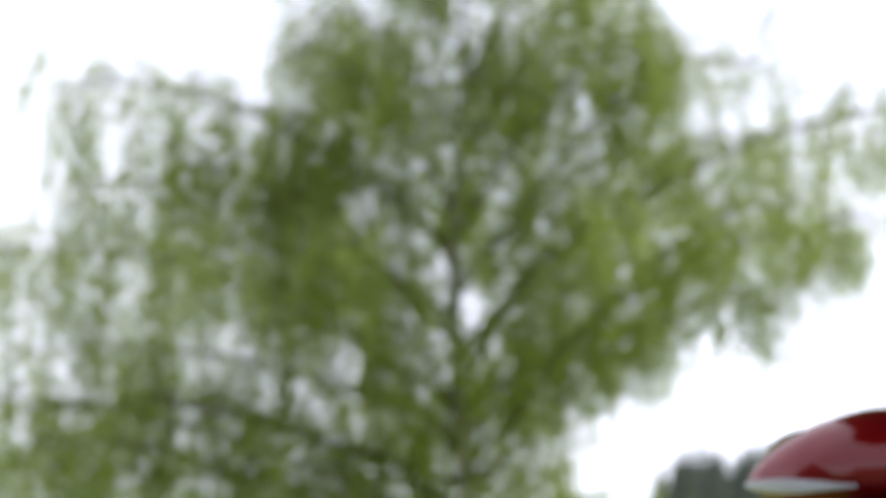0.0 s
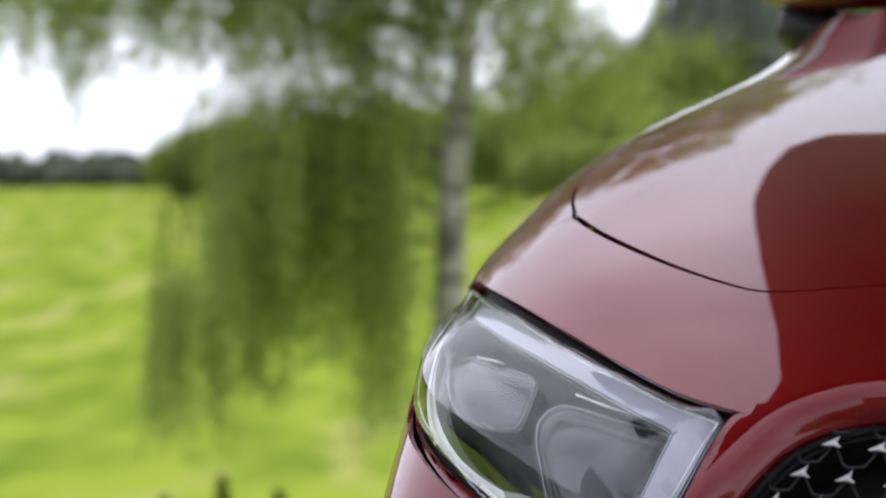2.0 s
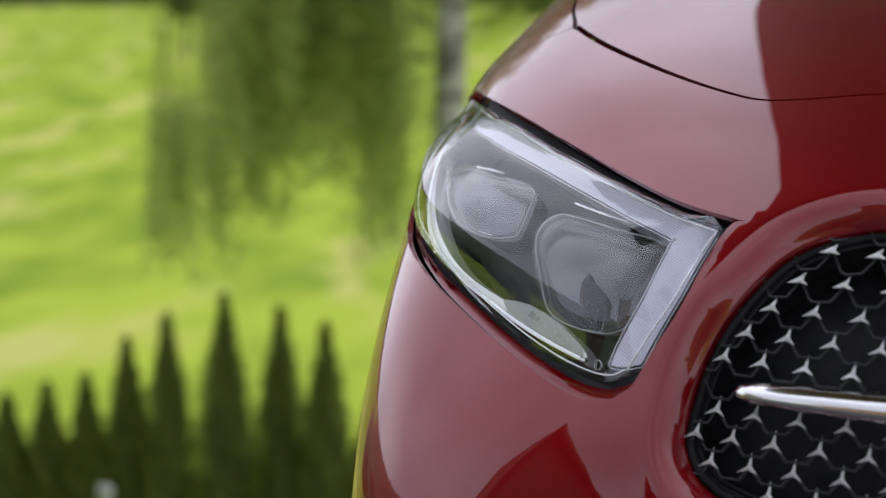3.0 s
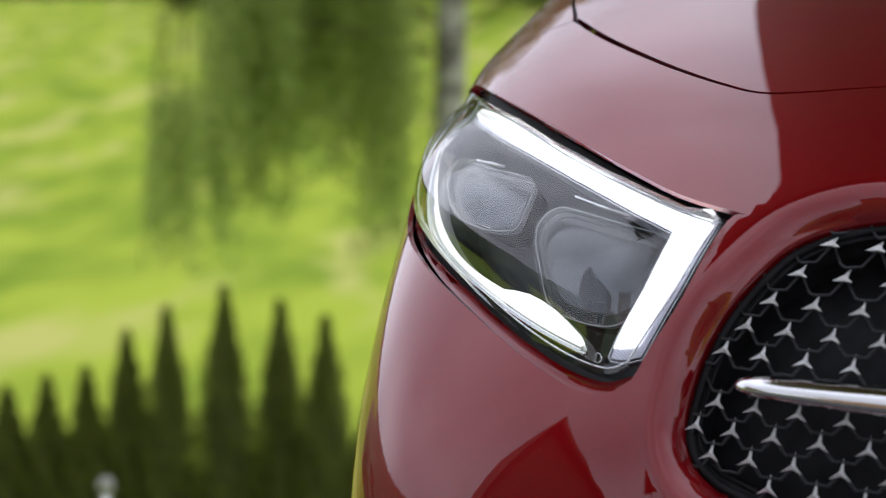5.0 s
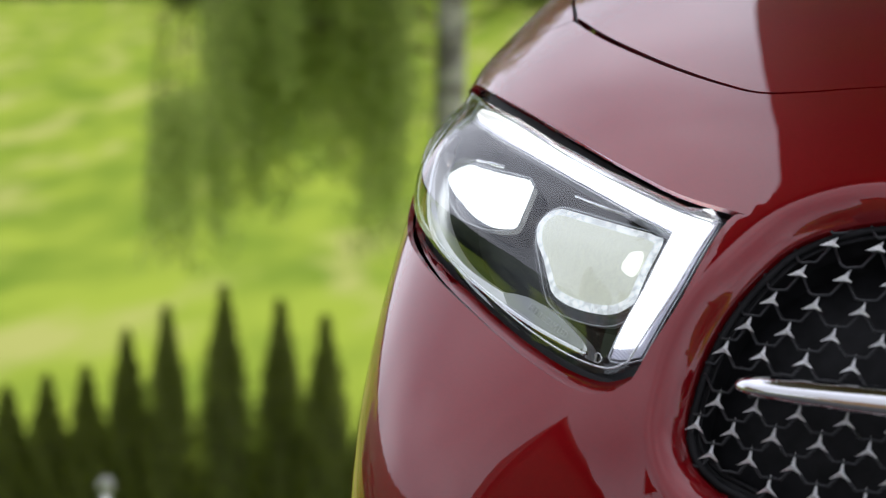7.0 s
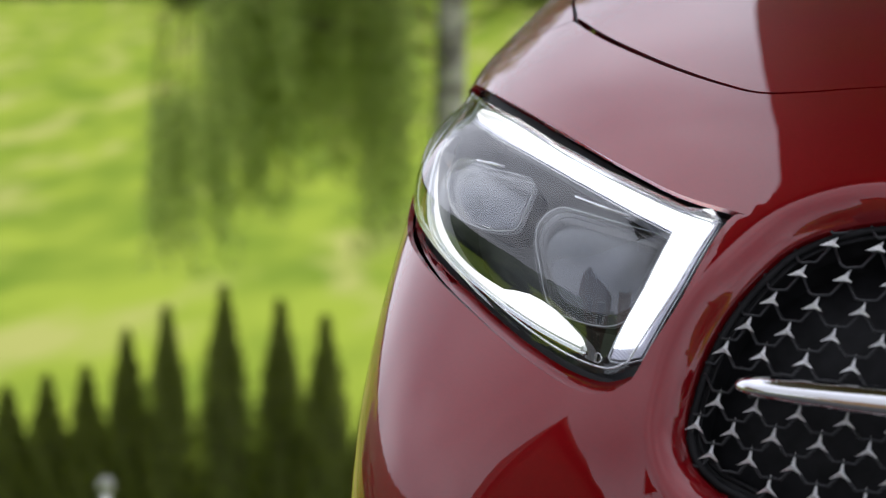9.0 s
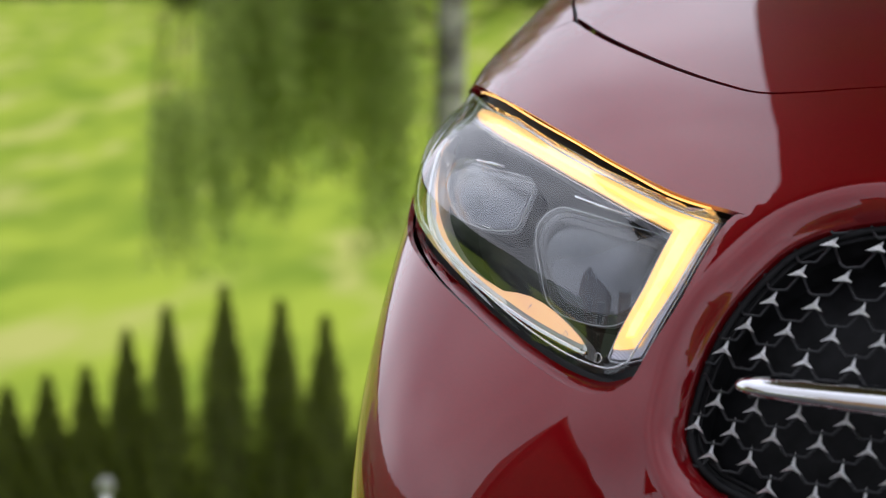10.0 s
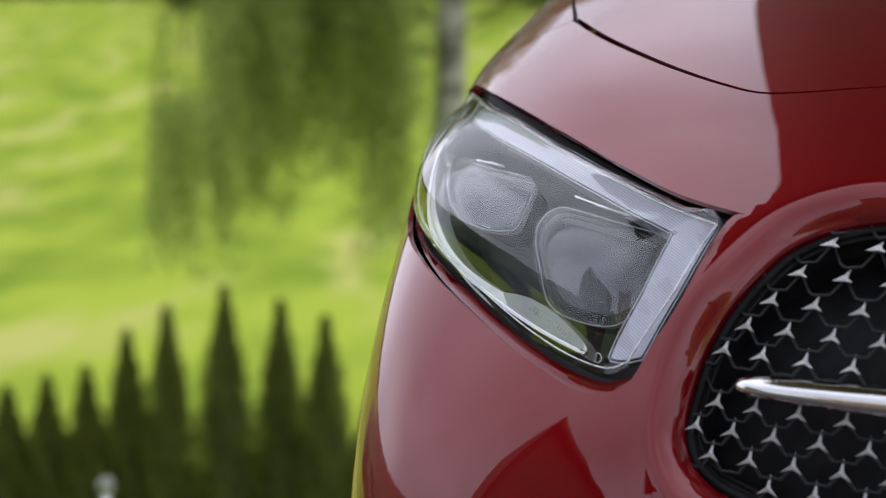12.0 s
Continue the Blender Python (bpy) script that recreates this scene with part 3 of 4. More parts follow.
def headlamp(sign):
    side = (lambda p: p) if sign > 0 else flip
    lamp = new("headlamp")
    lamp.parent = car
    tagged(lamp, "clear glass headlamp with ribbed light guide and twin lenses")
    opening = side(lamp_low[:-1] + lamp_top[:-1] + lamp_out[:-1])
    cover = side(ring(COVER))
    guide, sweep = side(ring(DRL)), side(curve(SWEEP_IN) + SWEEP_TAB[:-1] + curve(SWEEP_OUT))
    small, large = side(ring(LENS_SMALL)), side(ring(LENS_LARGE))
    near = [min(cover, key=lambda c: (c[0] - u) ** 2 + ((c[1] - v) * STRETCH) ** 2) for u, v in opening]
    low = len(lamp_low) - 16
    share = [0.68 if 22 < (k if sign > 0 else len(opening) - 1 - k) < low else 0.15 for k in range(len(opening))]
    share = [sum(share[(k + j) % len(share)] for j in range(-10, 11)) / 21 for k in range(len(share))]
    lip_line = [(u + w * (c[0] - u), v + w * (c[1] - v)) for (u, v), c, w in zip(opening, near, share)]
    border = np.array([(u, v * STRETCH) for u, v in opening])
    rising = lambda u, v: 1.5 * math.sqrt(((border - (u, v * STRETCH)) ** 2).sum(1).min())
    low_edge = range(7, low) if sign > 0 else range(len(opening) - low, len(opening) - 7)
    outer = inset(opening, -0.001)
    panel("lamp_lip", [outer[k] for k in low_edge] + [lip_line[k] for k in reversed(low_edge)], PAINT, lamp, depth=0.017, wall=0.006, cell=0.02, swell=rising)
    panel("gasket", inset(opening, -0.004), RUBBER, lamp, holes=(cover,), depth=0.021, wall=0.0, cell=0.02)
    panel("housing", inset(cover, -0.006), HOUSING, lamp, depth=0.075, wall=-0.06, cell=0.03)
    panel("light_guide", guide, GUIDE, lamp, depth=0.017, wall=0.018, cell=0.012)
    # hidden opaque plates, added to stop the idle glowing strips lighting the housing
    panel("guide_light_stop", guide, HOUSING, lamp, depth=0.0345, wall=0.0, cell=0.02)
    panel("sweep_trim", sweep, SWEEP_TRIM, lamp, depth=0.019, wall=0.016, cell=0.012)
    panel("sweep_light_stop", sweep, HOUSING, lamp, depth=0.0345, wall=0.0, cell=0.02)
    tab = [(0.449, 3.33)] + SWEEP_TAB[:-2] + [(0.345, 3.13), (0.39, 3.185), (0.44, 3.255)]
    panel("letter_tab", side(tab), TAB_GREY, lamp, depth=0.0182, wall=0.0, cell=0.02)
    bead("guide_edge", inset(guide, -0.002), RIM_GREY, lamp, 0.0009, 0.0175)
    bead("sweep_edge", curve([(sign * u, v + 0.02) for u, v in SWEEP_OUT]), CHROME, lamp, 0.0034, 0.0175, closed=False)
    # bright bead in place of the glint along the cover's edge
    bead("cover_glint", inset(cover, 0.004), CLEAR_TRIM, lamp, 0.0010, 0.004)
    # pale panel: frosted side plus the cover's sky reflection, put into its colour
    side_line = side(ring([(0.835, 4.1), (0.81, 4.75), (0.75, 5.28), (0.705, 5.48), (0.70, 5.30), (0.76, 4.75), (0.772, 4.25), (0.745, 3.72), (0.68, 3.40), (0.75, 3.47), (0.80, 3.68)]))
    panel("pale_side", side_line, SIDE_GREY, lamp, depth=0.014, wall=0.004, cell=0.015)
    for line, name, glint_line in ((small, "lens_small", ((0.603, 4.84), (0.565, 4.91), (0.532, 4.95))), (large, "lens_large", ((0.401, 4.86), (0.37, 4.81), (0.334, 4.755)))):
        lens = panel(name, line, LENS, lamp, depth=0.035, wall=0.0, cell=0.012, swell=dome_form(line, 0.012))
        bead("lens_rim", line, RIM_GREY, lens, 0.0006, 0.0335)
        panel("barrel", line, LENS_BACK, lens, holes=(shrink(line, 0.011),), depth=0.040, wall=0.02, cell=0.016)
        panel("dome", shrink(line, 0.010), DOME, lens, depth=0.054, wall=0.0, cell=0.010, swell=dome_form(line, 0.02))
        # another added plate, hidden behind dome and beams to block stray glow
        panel("lens_light_stop", line, HOUSING, lens, depth=0.061, wall=0.0, cell=0.03)
        # chrome rod shaped as the thin highlight at the lens's top
        bead("lens_highlight", [(sign * u, v + 0.05) for u, v in glint_line], CHROME, lens, 0.0018, 0.026, closed=False)
    bead("vent", [(sign * (0.3235 + 0.0032 * math.cos(a * 0.7)), 3.10 + 0.035 * math.sin(a * 0.7)) for a in range(10)], CLEAR_TRIM, lamp, 0.0005, 0.008)
    panel("cover", cover, LAMP_COVER, lamp, wall=0.01, cell=0.012, swell=cover_form, label="clear polished lamp cover")
    return lamp, guide, sweep, small, large


lamp_a, guide_a, sweep_a, small_a, large_a = headlamp(1)
lamp_b, guide_b, sweep_b, small_b, large_b = headlamp(-1)

# glowing strips and modules of the near lamp; each slides forward through its guide when it is switched on
strip_white = panel("white_strip", shrink(guide_a, 0.0022), WHITE_GLOW, lamp_a, depth=0.030, wall=0.0, cell=0.014)
strip_core = panel("white_core", shrink(guide_a, 0.0068), CORE_GLOW, lamp_a, depth=0.030, wall=0.0, cell=0.014)
strip_sweep = panel("white_sweep", shrink(sweep_a, 0.0015), CORE_GLOW, lamp_a, depth=0.030, wall=0.0, cell=0.014)
strip_amber = panel("amber_strip", shrink(guide_a, 0.0015), AMBER_GLOW, lamp_a, depth=0.031, wall=0.0, cell=0.014)
strip_amber_core = panel("amber_core", shrink(guide_a, 0.0085), AMBER_CORE, lamp_a, depth=0.031, wall=0.0, cell=0.014)
strip_amber_sweep = panel("amber_sweep", shrink(sweep_a, 0.003), AMBER_SOFT, lamp_a, depth=0.031, wall=0.0, cell=0.014)
# glowing bead, added for the amber light along the lamp's top edge
rim_line = curve([(0.69, 5.56), (0.65, 5.66), (0.56, 5.70), (0.434, 5.47), (0.352, 5.21), (0.289, 4.965), (0.252, 4.87)])
strip_amber_rim = bead("amber_rim", rim_line, AMBER_GLOW, lamp_a, 0.0011, 0.034, closed=False)
beam_small = panel("beam_small", shrink(small_a, 0.002), BEAM_WHITE, lamp_a, depth=0.058, wall=0.0, bulge=0.008, cell=0.012)
beam_large = panel("beam_large", shrink(large_a, 0.005), BEAM_SOFT, lamp_a, depth=0.058, wall=0.0, bulge=0.008, cell=0.012)
# glowing ring and spot stand in for beam light caught on the glass
beam_rim = panel("beam_rim", shrink(large_a, 0.0015), BEAM_RIM, lamp_a, holes=(shrink(large_a, 0.009),), depth=0.0565, wall=0.0, cell=0.012)
beam_spot = panel("beam_spot", ring([(0.318, 4.44), (0.309, 4.36), (0.312, 4.02), (0.323, 3.92), (0.332, 4.05), (0.329, 4.32)]), BEAM_HOT, lamp_a, depth=0.0555, wall=0.0, bulge=0.003, cell=0.008)
OUTWARD = skin_normal(0.42, 4.3)

# lettering pressed into the sweep's end
words = bpy.data.curves.new("lettering", "FONT")
words.body, words.size, words.extrude, words.align_x, words.align_y = "MULTIBEAM LED", 0.0088, 0.0002, "CENTER", "CENTER"
words.materials.append(LETTER_GREY)
text = new("lettering", words)
text.parent = lamp_a
p0, p1 = skin(0.416, 3.325), skin(0.358, 3.18)
n0 = skin_normal(0.387, 3.28)
ax = (p1 - p0).normalized()
az = (n0 - n0.dot(ax) * ax).normalized()
ay = az.cross(ax)
mid = (p0 + p1) / 2 - n0 * 0.0172
text.matrix_basis = Matrix(((ax.x, ay.x, az.x, mid.x), (ax.y, ay.y, az.y, mid.y), (ax.z, ay.z, az.z, mid.z), (0, 0, 0, 1)))

# ---------------------------------------------------------------- grille
grille = new("grille")
grille.parent = car
tagged(grille, "black honeycomb grille with chrome star pins and one chrome louvre")
panel("grille_backing", inset(grille_ring, -0.003), MATTE, grille, depth=0.085, wall=-0.06, cell=0.04)
panel("grille_frame", inset(grille_ring, -0.002), MATTE, grille, holes=(inset(grille_ring, 0.007),), depth=0.034, wall=0.02, cell=0.03)
bead("grille_lip", inset(grille_ring, 0.003), MATTE, grille, 0.004, 0.033, sides=10)
bead("grille_bead", inset(grille_ring, 0.009), MATTE, grille, 0.0016, 0.034)


def skin_xz(x, z, depth=0.0):
    """u and v of the skin, or of a sheet sunk below it, at a place across the car and a height."""
    u, v = abs(x) / 1.45, 3.5
    for _ in range(24):
        p = skin(u, v) - skin_normal(u, v) * depth
        u += (abs(x) + p.x) * 0.62
        v += (z - p.z) * 8
        u, v = min(max(u, 0.001), 0.9), min(max(v, 0.3), 6)
    return u, v


PIN_SILVER = material("pin_silver", (0.98, 0.98, 0.97), 0.45, 0.3)


def star_pin_mesh():
    bm = bmesh.new()
    c = bm.verts.new((0, -0.0035, 0))
    b = bm.verts.new((0, 0.003, 0))
    arms = ((90, 0.0118), (213, 0.0102), (-33, 0.0102))
    tips = [bm.verts.new((r * math.cos(radians(a)), -0.0005, r * math.sin(radians(a)))) for a, r in arms]
    mids = [bm.verts.new((0.0021 * math.cos(radians(a)), 0.0, 0.0021 * math.sin(radians(a)))) for a in (151.5, 270, 28.5)]
    order = [tips[0], mids[0], tips[1], mids[1], tips[2], mids[2]]
    for p, q in zip(order, order[1:] + order[:1]):
        bm.faces.new((c, p, q))
        bm.faces.new((b, q, p))
    bmesh.ops.recalc_face_normals(bm, faces=bm.faces[:])
    return mesh_of("star_pin", bm, PIN_SILVER, False)


LATTICE = material("dark_lattice", (0.024, 0.025, 0.027), 0.38)
STAR = star_pin_mesh()
inner_ring = inset(grille_ring, 0.008)
nodes = {}
for k in range(-2, 17):
    z = 0.7450 - 0.0201 * k
    first = 0.0 + (0.0212 if k % 2 == 0 else 0.0)
    for i in range(-10, 11):
        s = first + 0.0424 * i
        s = s - math.copysign(1.0 * max(0, abs(s) - 0.26) ** 2, s)
        u, v = skin_xz(s, z, 0.028)
        nodes[k, i] = (s, z, u, v)
lattice = bmesh.new()
for (k, i), (s, z, u, v) in nodes.items():
    su = -math.copysign(u, s)
    depth = 0.028
    here = skin(su, v) - skin_normal(su, v) * depth
    ok = inside((su, v), inner_ring)
    for di in ((0, 1) if k % 2 == 0 else (-1, 0)):
        other = nodes.get((k + 1, i + di))
        if other:
            ou = -math.copysign(other[2], other[0])
            if ok or inside((ou, other[3]), inner_ring):
                there = skin(ou, other[3]) - skin_normal(ou, other[3]) * depth
                knee = here.lerp(there, 0.55) + Vector((0, 0.003, -0.002))
                tube(lattice, [here + Vector((0, 0.002, 0)), knee, there + Vector((0, 0.003, 0.009))], 0.0014, 5)
    if ok and abs(z - 0.65) > 0.012:
        pin = new("star_pin", STAR)
        pin.parent = grille
        n = skin_normal(su, v)
        across = (-n).cross(Vector((0, 0, 1))).normalized()
        above = across.cross(-n)
        pin.matrix_basis = Matrix.Translation(here + n * 0.001) @ Matrix((across, -n, above)).transposed().to_4x4() @ Matrix.Rotation(-0.33, 4, "X") @ Matrix.Scale(1.14, 4)
part("honeycomb", lattice, LATTICE, grille, "black plastic honeycomb lattice")
# the louvre
LOUVRE = material("brushed_chrome", (0.95, 0.95, 0.95), 0.11, 1.0)
bm = bmesh.new()
rings = []
for k in range(41):
    a = -math.cos(k / 40 * math.pi)
    x = a * 0.332
    u, v = skin_xz(x, 0.645)
    c = skin(-math.copysign(u, x), v)
    h = (0.0085 + 0.0075 * (1 - abs(a))) * (1 - abs(a) ** 30) ** 0.5 + 0.0005
    rings.append([bm.verts.new((x, c.y + 0.006 + 0.022 * max(0.1, (1 - abs(a) ** 30) ** 0.5) * math.cos(q) * (0.5 if math.cos(q) < 0 else 1) + 0.012 + 0.15 * h * math.sin(q), 0.645 + 0.001 * (1 - abs(a)) + h * math.sin(q) * (1 if math.sin(q) > 0 else 0.85))) for q in [j * math.tau / 14 for j in range(14)]])
for r0, r1 in zip(rings, rings[1:]):
    for j in range(14):
        bm.faces.new((r0[j], r0[(j + 1) % 14], r1[(j + 1) % 14], r1[j]))
bm.faces.new(rings[0])
bm.faces.new(rings[-1])
bmesh.ops.recalc_face_normals(bm, faces=bm.faces[:])
part("louvre", bm, LOUVRE, grille, "bright chrome louvre")
# cooling duct behind the lower half
FLAP = vary(material("flap_grey", (0.03, 0.03, 0.032), 0.32), ((0.022, 0.022, 0.024), (0.04, 0.04, 0.042)), 25)
bm = bmesh.new()
for x0, x1, z0, z1 in ((-0.33, -0.22, 0.40, 0.60), (-0.20, 0.20, 0.36, 0.595), (0.22, 0.33, 0.40, 0.60)):
    g = bmesh.ops.create_cube(bm, size=1)["verts"]
    bmesh.ops.scale(bm, verts=g, vec=(x1 - x0, 0.03, z1 - z0))
    bmesh.ops.translate(bm, verts=g, vec=((x0 + x1) / 2, 0.105 + 0.05 * abs(x0 + x1), (z0 + z1) / 2))
bmesh.ops.bevel(bm, geom=bm.edges[:], offset=0.012, segments=2, affect="EDGES")
part("air_flap", bm, FLAP, grille, "dark grey plastic air flap")

# ---------------------------------------------------------------- door mirrors
SILVER_STRIP = material("mirror_indicator", (0.74, 0.77, 0.88), 0.5, 0.0)


def mirror(sign):
    root = new("door_mirror")
    root.parent = car
    tagged(root, "red door mirror with a silver indicator strip and black foot")

    def shell(name, low, high, mat, grow=0.0, t0=0.0, t1=1.0):
        """Between two shares of the height, along the housing from its tip inwards."""
        bm = bmesh.new()
        rows = []
        for i in range(25):
            t = t0 + (t1 - t0) * i / 24
            x = 0.34 * t
            up = 0.131 * math.sin(min(1, t * 1.2) * math.pi / 2) ** 0.62 + 0.001
            down = 0.05 * min(1, t * 2.6) ** 0.5 + 0.001
            deep = 0.115 * math.sin(min(1, t * 1.4 + 0.03) * math.pi / 2) ** 0.55
            if t > 0.93:
                up, down = up * (1 - (t - 0.93) * 4), down * (1 - (t - 0.93) * 4)
            row = []
            near, far = low, high
            if grow:
                slim = 1 - smooth01(0.1, 0.85, t)
                near, far = 0.47 + (low - 0.47) * slim, 0.49 + (high - 0.49) * slim
            for j in range(17):
                q = near + (far - near) * j / 16
                ang = (q - 0.5) * math.pi
                s = math.sin(ang)
                z = s * (up if s > 0 else down)
                row.append(bm.verts.new((sign * (x - 1.057), 2.235 - (deep + grow) * math.cos(ang) ** 0.8 if math.cos(ang) > 1e-6 else 2.235, 1.03 + z * (1 + grow * 4))))
            rows.append(row)
        for r0, r1 in zip(rows, rows[1:]):
            for j in range(16):
                bm.faces.new((r0[j], r0[j + 1], r1[j + 1], r1[j]))
        bmesh.ops.recalc_face_normals(bm, faces=bm.faces[:])
        bmesh.ops.solidify(bm, geom=bm.faces[:], thickness=0.003)
        return part(name, bm, mat, root)

    shell("cap", 0.0, 1.0, PAINT)
    shell("indicator", 0.38, 0.55, SILVER_STRIP, 0.006, 0.0, 0.72)
    bm = bmesh.new()
    tube(bm, [(sign * -0.99, 2.24, 0.985), (sign * -0.96, 2.23, 0.965), (sign * -0.93, 2.22, 0.945), (sign * -0.88, 2.21, 0.935), (sign * -0.82, 2.2, 0.93)], [0.02, 0.055, 0.05, 0.042, 0.045], 14)
    for v in bm.verts:
        v.co.y = 2.22 + (v.co.y - 2.22) * 1.3
    part("foot", bm, BLACK, root, "black plastic mirror foot")
    bm = bmesh.new()
    for i in range(20):
        a = i * math.tau / 20
        bm.verts.new((sign * (-0.92 + 0.115 * math.cos(a)), 2.237, 1.06 + 0.07 * math.sin(a)))
    bm.faces.new(bm.verts[:])
    bmesh.ops.solidify(bm, geom=bm.faces[:], thickness=0.004)
    part("mirror_glass", bm, CHROME, root)


mirror(1)
mirror(-1)

# ---------------------------------------------------------------- the rest of the car
def loft(name, sections, mat, parent, label=""):
    """Sections along the car, each a list of points of one count."""
    n = len(sections[0])
    verts = [p for s in sections for p in s]
    faces = [(i * n + k, i * n + k + 1, (i + 1) * n + k + 1, (i + 1) * n + k) for i in range(len(sections) - 1) for k in range(n - 1)]
    return from_lists(name, verts, faces, mat, parent, True, label)


def body_side(y):
    """Half width, belt height at a distance from the nose."""
    w = 0.925 - 0.10 * smooth01(3.9, 4.95, y)
    belt = 0.80 + 0.16 * smooth01(1.9, 2.9, y) - 0.05 * smooth01(4.2, 4.95, y)
    return w, belt


stations = [1.0 + 0.125 * k for k in range(32)]
for sign in (1, -1):
    rows = []
    for y in stations:
        w, belt = body_side(y)
        if y < 1.72:
            belt = 0.64
        rows.append([(sign * -w * s, y, z) for s, z in ((0.93, 0.20), (0.97, 0.30), (1.0, 0.45), (1.005, 0.62), (0.985, (0.62 + belt) / 2 + 0.02), (0.95, belt))])
    for hub in (0.86, 3.80):
        for r, y in zip(rows, stations):
            d = abs(y - hub)
            if d < 0.38:
                arch = 0.34 + math.sqrt(0.38 ** 2 - d * d)
                for k, (x, yy, z) in enumerate(r):
                    if z < arch:
                        r[k] = (x, yy, min(arch, 0.62 + 0.01 * k))
    loft("body_side", rows, PAINT, car)
    rows = []
    for y in [2.3 + 0.1 * k for k in range(23)]:
        w, belt = body_side(y)
        top = 1.44 - 0.5 * (1 - smooth01(2.1, 3.0, y)) - 0.42 * smooth01(3.5, 4.6, y)
        top = max(top, belt + 0.005)
        k = (top - belt) / 0.52
        rows.append([(sign * -(w * 0.95 - 0.10 * (1 - smooth01(2.3, 2.9, y))), y, belt), (sign * -(w * 0.95 - 0.10 * k - 0.10 * (1 - smooth01(2.3, 2.9, y))), y, belt + (top - belt) * 0.55), (sign * -(w * 0.95 - 0.10 * (1 - smooth01(2.3, 2.9, y)) - 0.24 * k), y, belt + (top - belt) * 0.92)])
    loft("side_window", rows, TINT, car, "dark tinted side windows")
roof_rows, screen_rows = [], []
for y in [1.95 + 0.1 * k for k in range(30)]:
    w, belt = body_side(y)
    top = max(1.44 - 0.5 * (1 - smooth01(1.9, 3.0, y)) - 0.42 * smooth01(3.5, 4.6, y), belt + 0.005)
    k = (top - belt) / 0.52
    half_w = w * 0.95 - 0.10 * (1 - smooth01(2.3, 2.9, y)) - 0.24 * k
    row = [(half_w * a, y, belt + (top - belt) * (0.92 + 0.1 * (1 - a * a))) for a in (-1, -0.8, -0.5, 0, 0.5, 0.8, 1)]
    (screen_rows if y < 2.75 else roof_rows).append(row)
    if 2.65 < y < 2.75:
        roof_rows.append(row)
loft("windscreen", screen_rows, TINT, car, "tinted windscreen")
loft("roof", roof_rows, PAINT, car)
w, belt = body_side(4.875)
loft("tail", [[(w * a, 4.875 + 0.06 * (1 - a * a), z) for a in (-1, -0.6, 0, 0.6, 1)] for z in (0.22, 0.4, 0.6, 0.8, belt)], PAINT, car)
loft("underbody", [[(a, y, 0.2) for a in (-0.84, 0, 0.84)] for y in (0.3, 1.5, 3, 4.8)], BLACK, car)


def wheel(x, y):
    hub = new("wheel")
    hub.parent = car
    hub.matrix_basis = pose(x, y, 0.335)
    bm = bmesh.new()
    prof = ((0.24, -0.11), (0.30, -0.118), (0.328, -0.10), (0.335, -0.06), (0.335, 0.06), (0.328, 0.10), (0.30, 0.118), (0.24, 0.11))
    rings = [[bm.verts.new((h, r * math.cos(k * math.tau / 36), r * math.sin(k * math.tau / 36))) for r, h in prof] for k in range(36)]
    for k in range(36):
        a, b = rings[k], rings[(k + 1) % 36]
        for j in range(len(prof) - 1):
            bm.faces.new((a[j], a[j + 1], b[j + 1], b[j]))
    bmesh.ops.recalc_face_normals(bm, faces=bm.faces[:])
    part("tyre", bm, TYRE, hub)
    bm = bmesh.new()
    out = math.copysign(0.09, x)
    for k in range(10):
        a = k * math.tau / 10
        tube(bm, [(out, 0.03 * math.cos(a), 0.03 * math.sin(a)), (out * 0.9, 0.24 * math.cos(a + 0.1), 0.24 * math.sin(a + 0.1))], [0.024, 0.017], 6)
    tube(bm, [(out * 0.85, 0.24 * math.cos(k * math.tau / 32), 0.24 * math.sin(k * math.tau / 32)) for k in range(33)], 0.014, 6)
    part("rim", bm, SATIN, hub)


for x in (-0.80, 0.80):
    for y in (0.86, 3.80):
        wheel(x, y)

# ---------------------------------------------------------------- plants
rng = np.random.default_rng(5)


def leaves_mesh(name, centres, size, mat, hang=0.5, long=1.5):
    """Small folded leaves at the given places."""
    c = np.asarray(centres)
    n = len(c)
    a = rng.normal(size=(n, 3))
    a[:, 2] -= hang * 2
    a /= np.linalg.norm(a, axis=1, keepdims=True)
    b = np.cross(a, rng.normal(size=(n, 3)))
    b /= np.linalg.norm(b, axis=1, keepdims=True)
    s = size * rng.uniform(0.7, 1.3, (n, 1))
    a, b = a * s * long, b * s
    v = np.stack([c, c + a * 0.5 + b * 0.5, c + a, c + a * 0.5 - b * 0.5], 1).reshape(-1, 3)
    me = bpy.data.meshes.new(name)
    me.from_pydata(v.tolist(), [], (np.arange(n * 4).reshape(n, 4)).tolist())
    me.materials.append(mat)
    return me


# how low the lowest twigs hang, from the crown's edge in to the trunk
LOBE_X = (-3.9, -3.4, -2.7, -2.35, -2.0, -1.75, -1.3, -1.0, -0.5, -0.2)
LOBE_Z = (-1.0, -2.5, -2.4, -1.35, -2.0, -1.4, -1.3, -2.2, -2.3, -0.6)


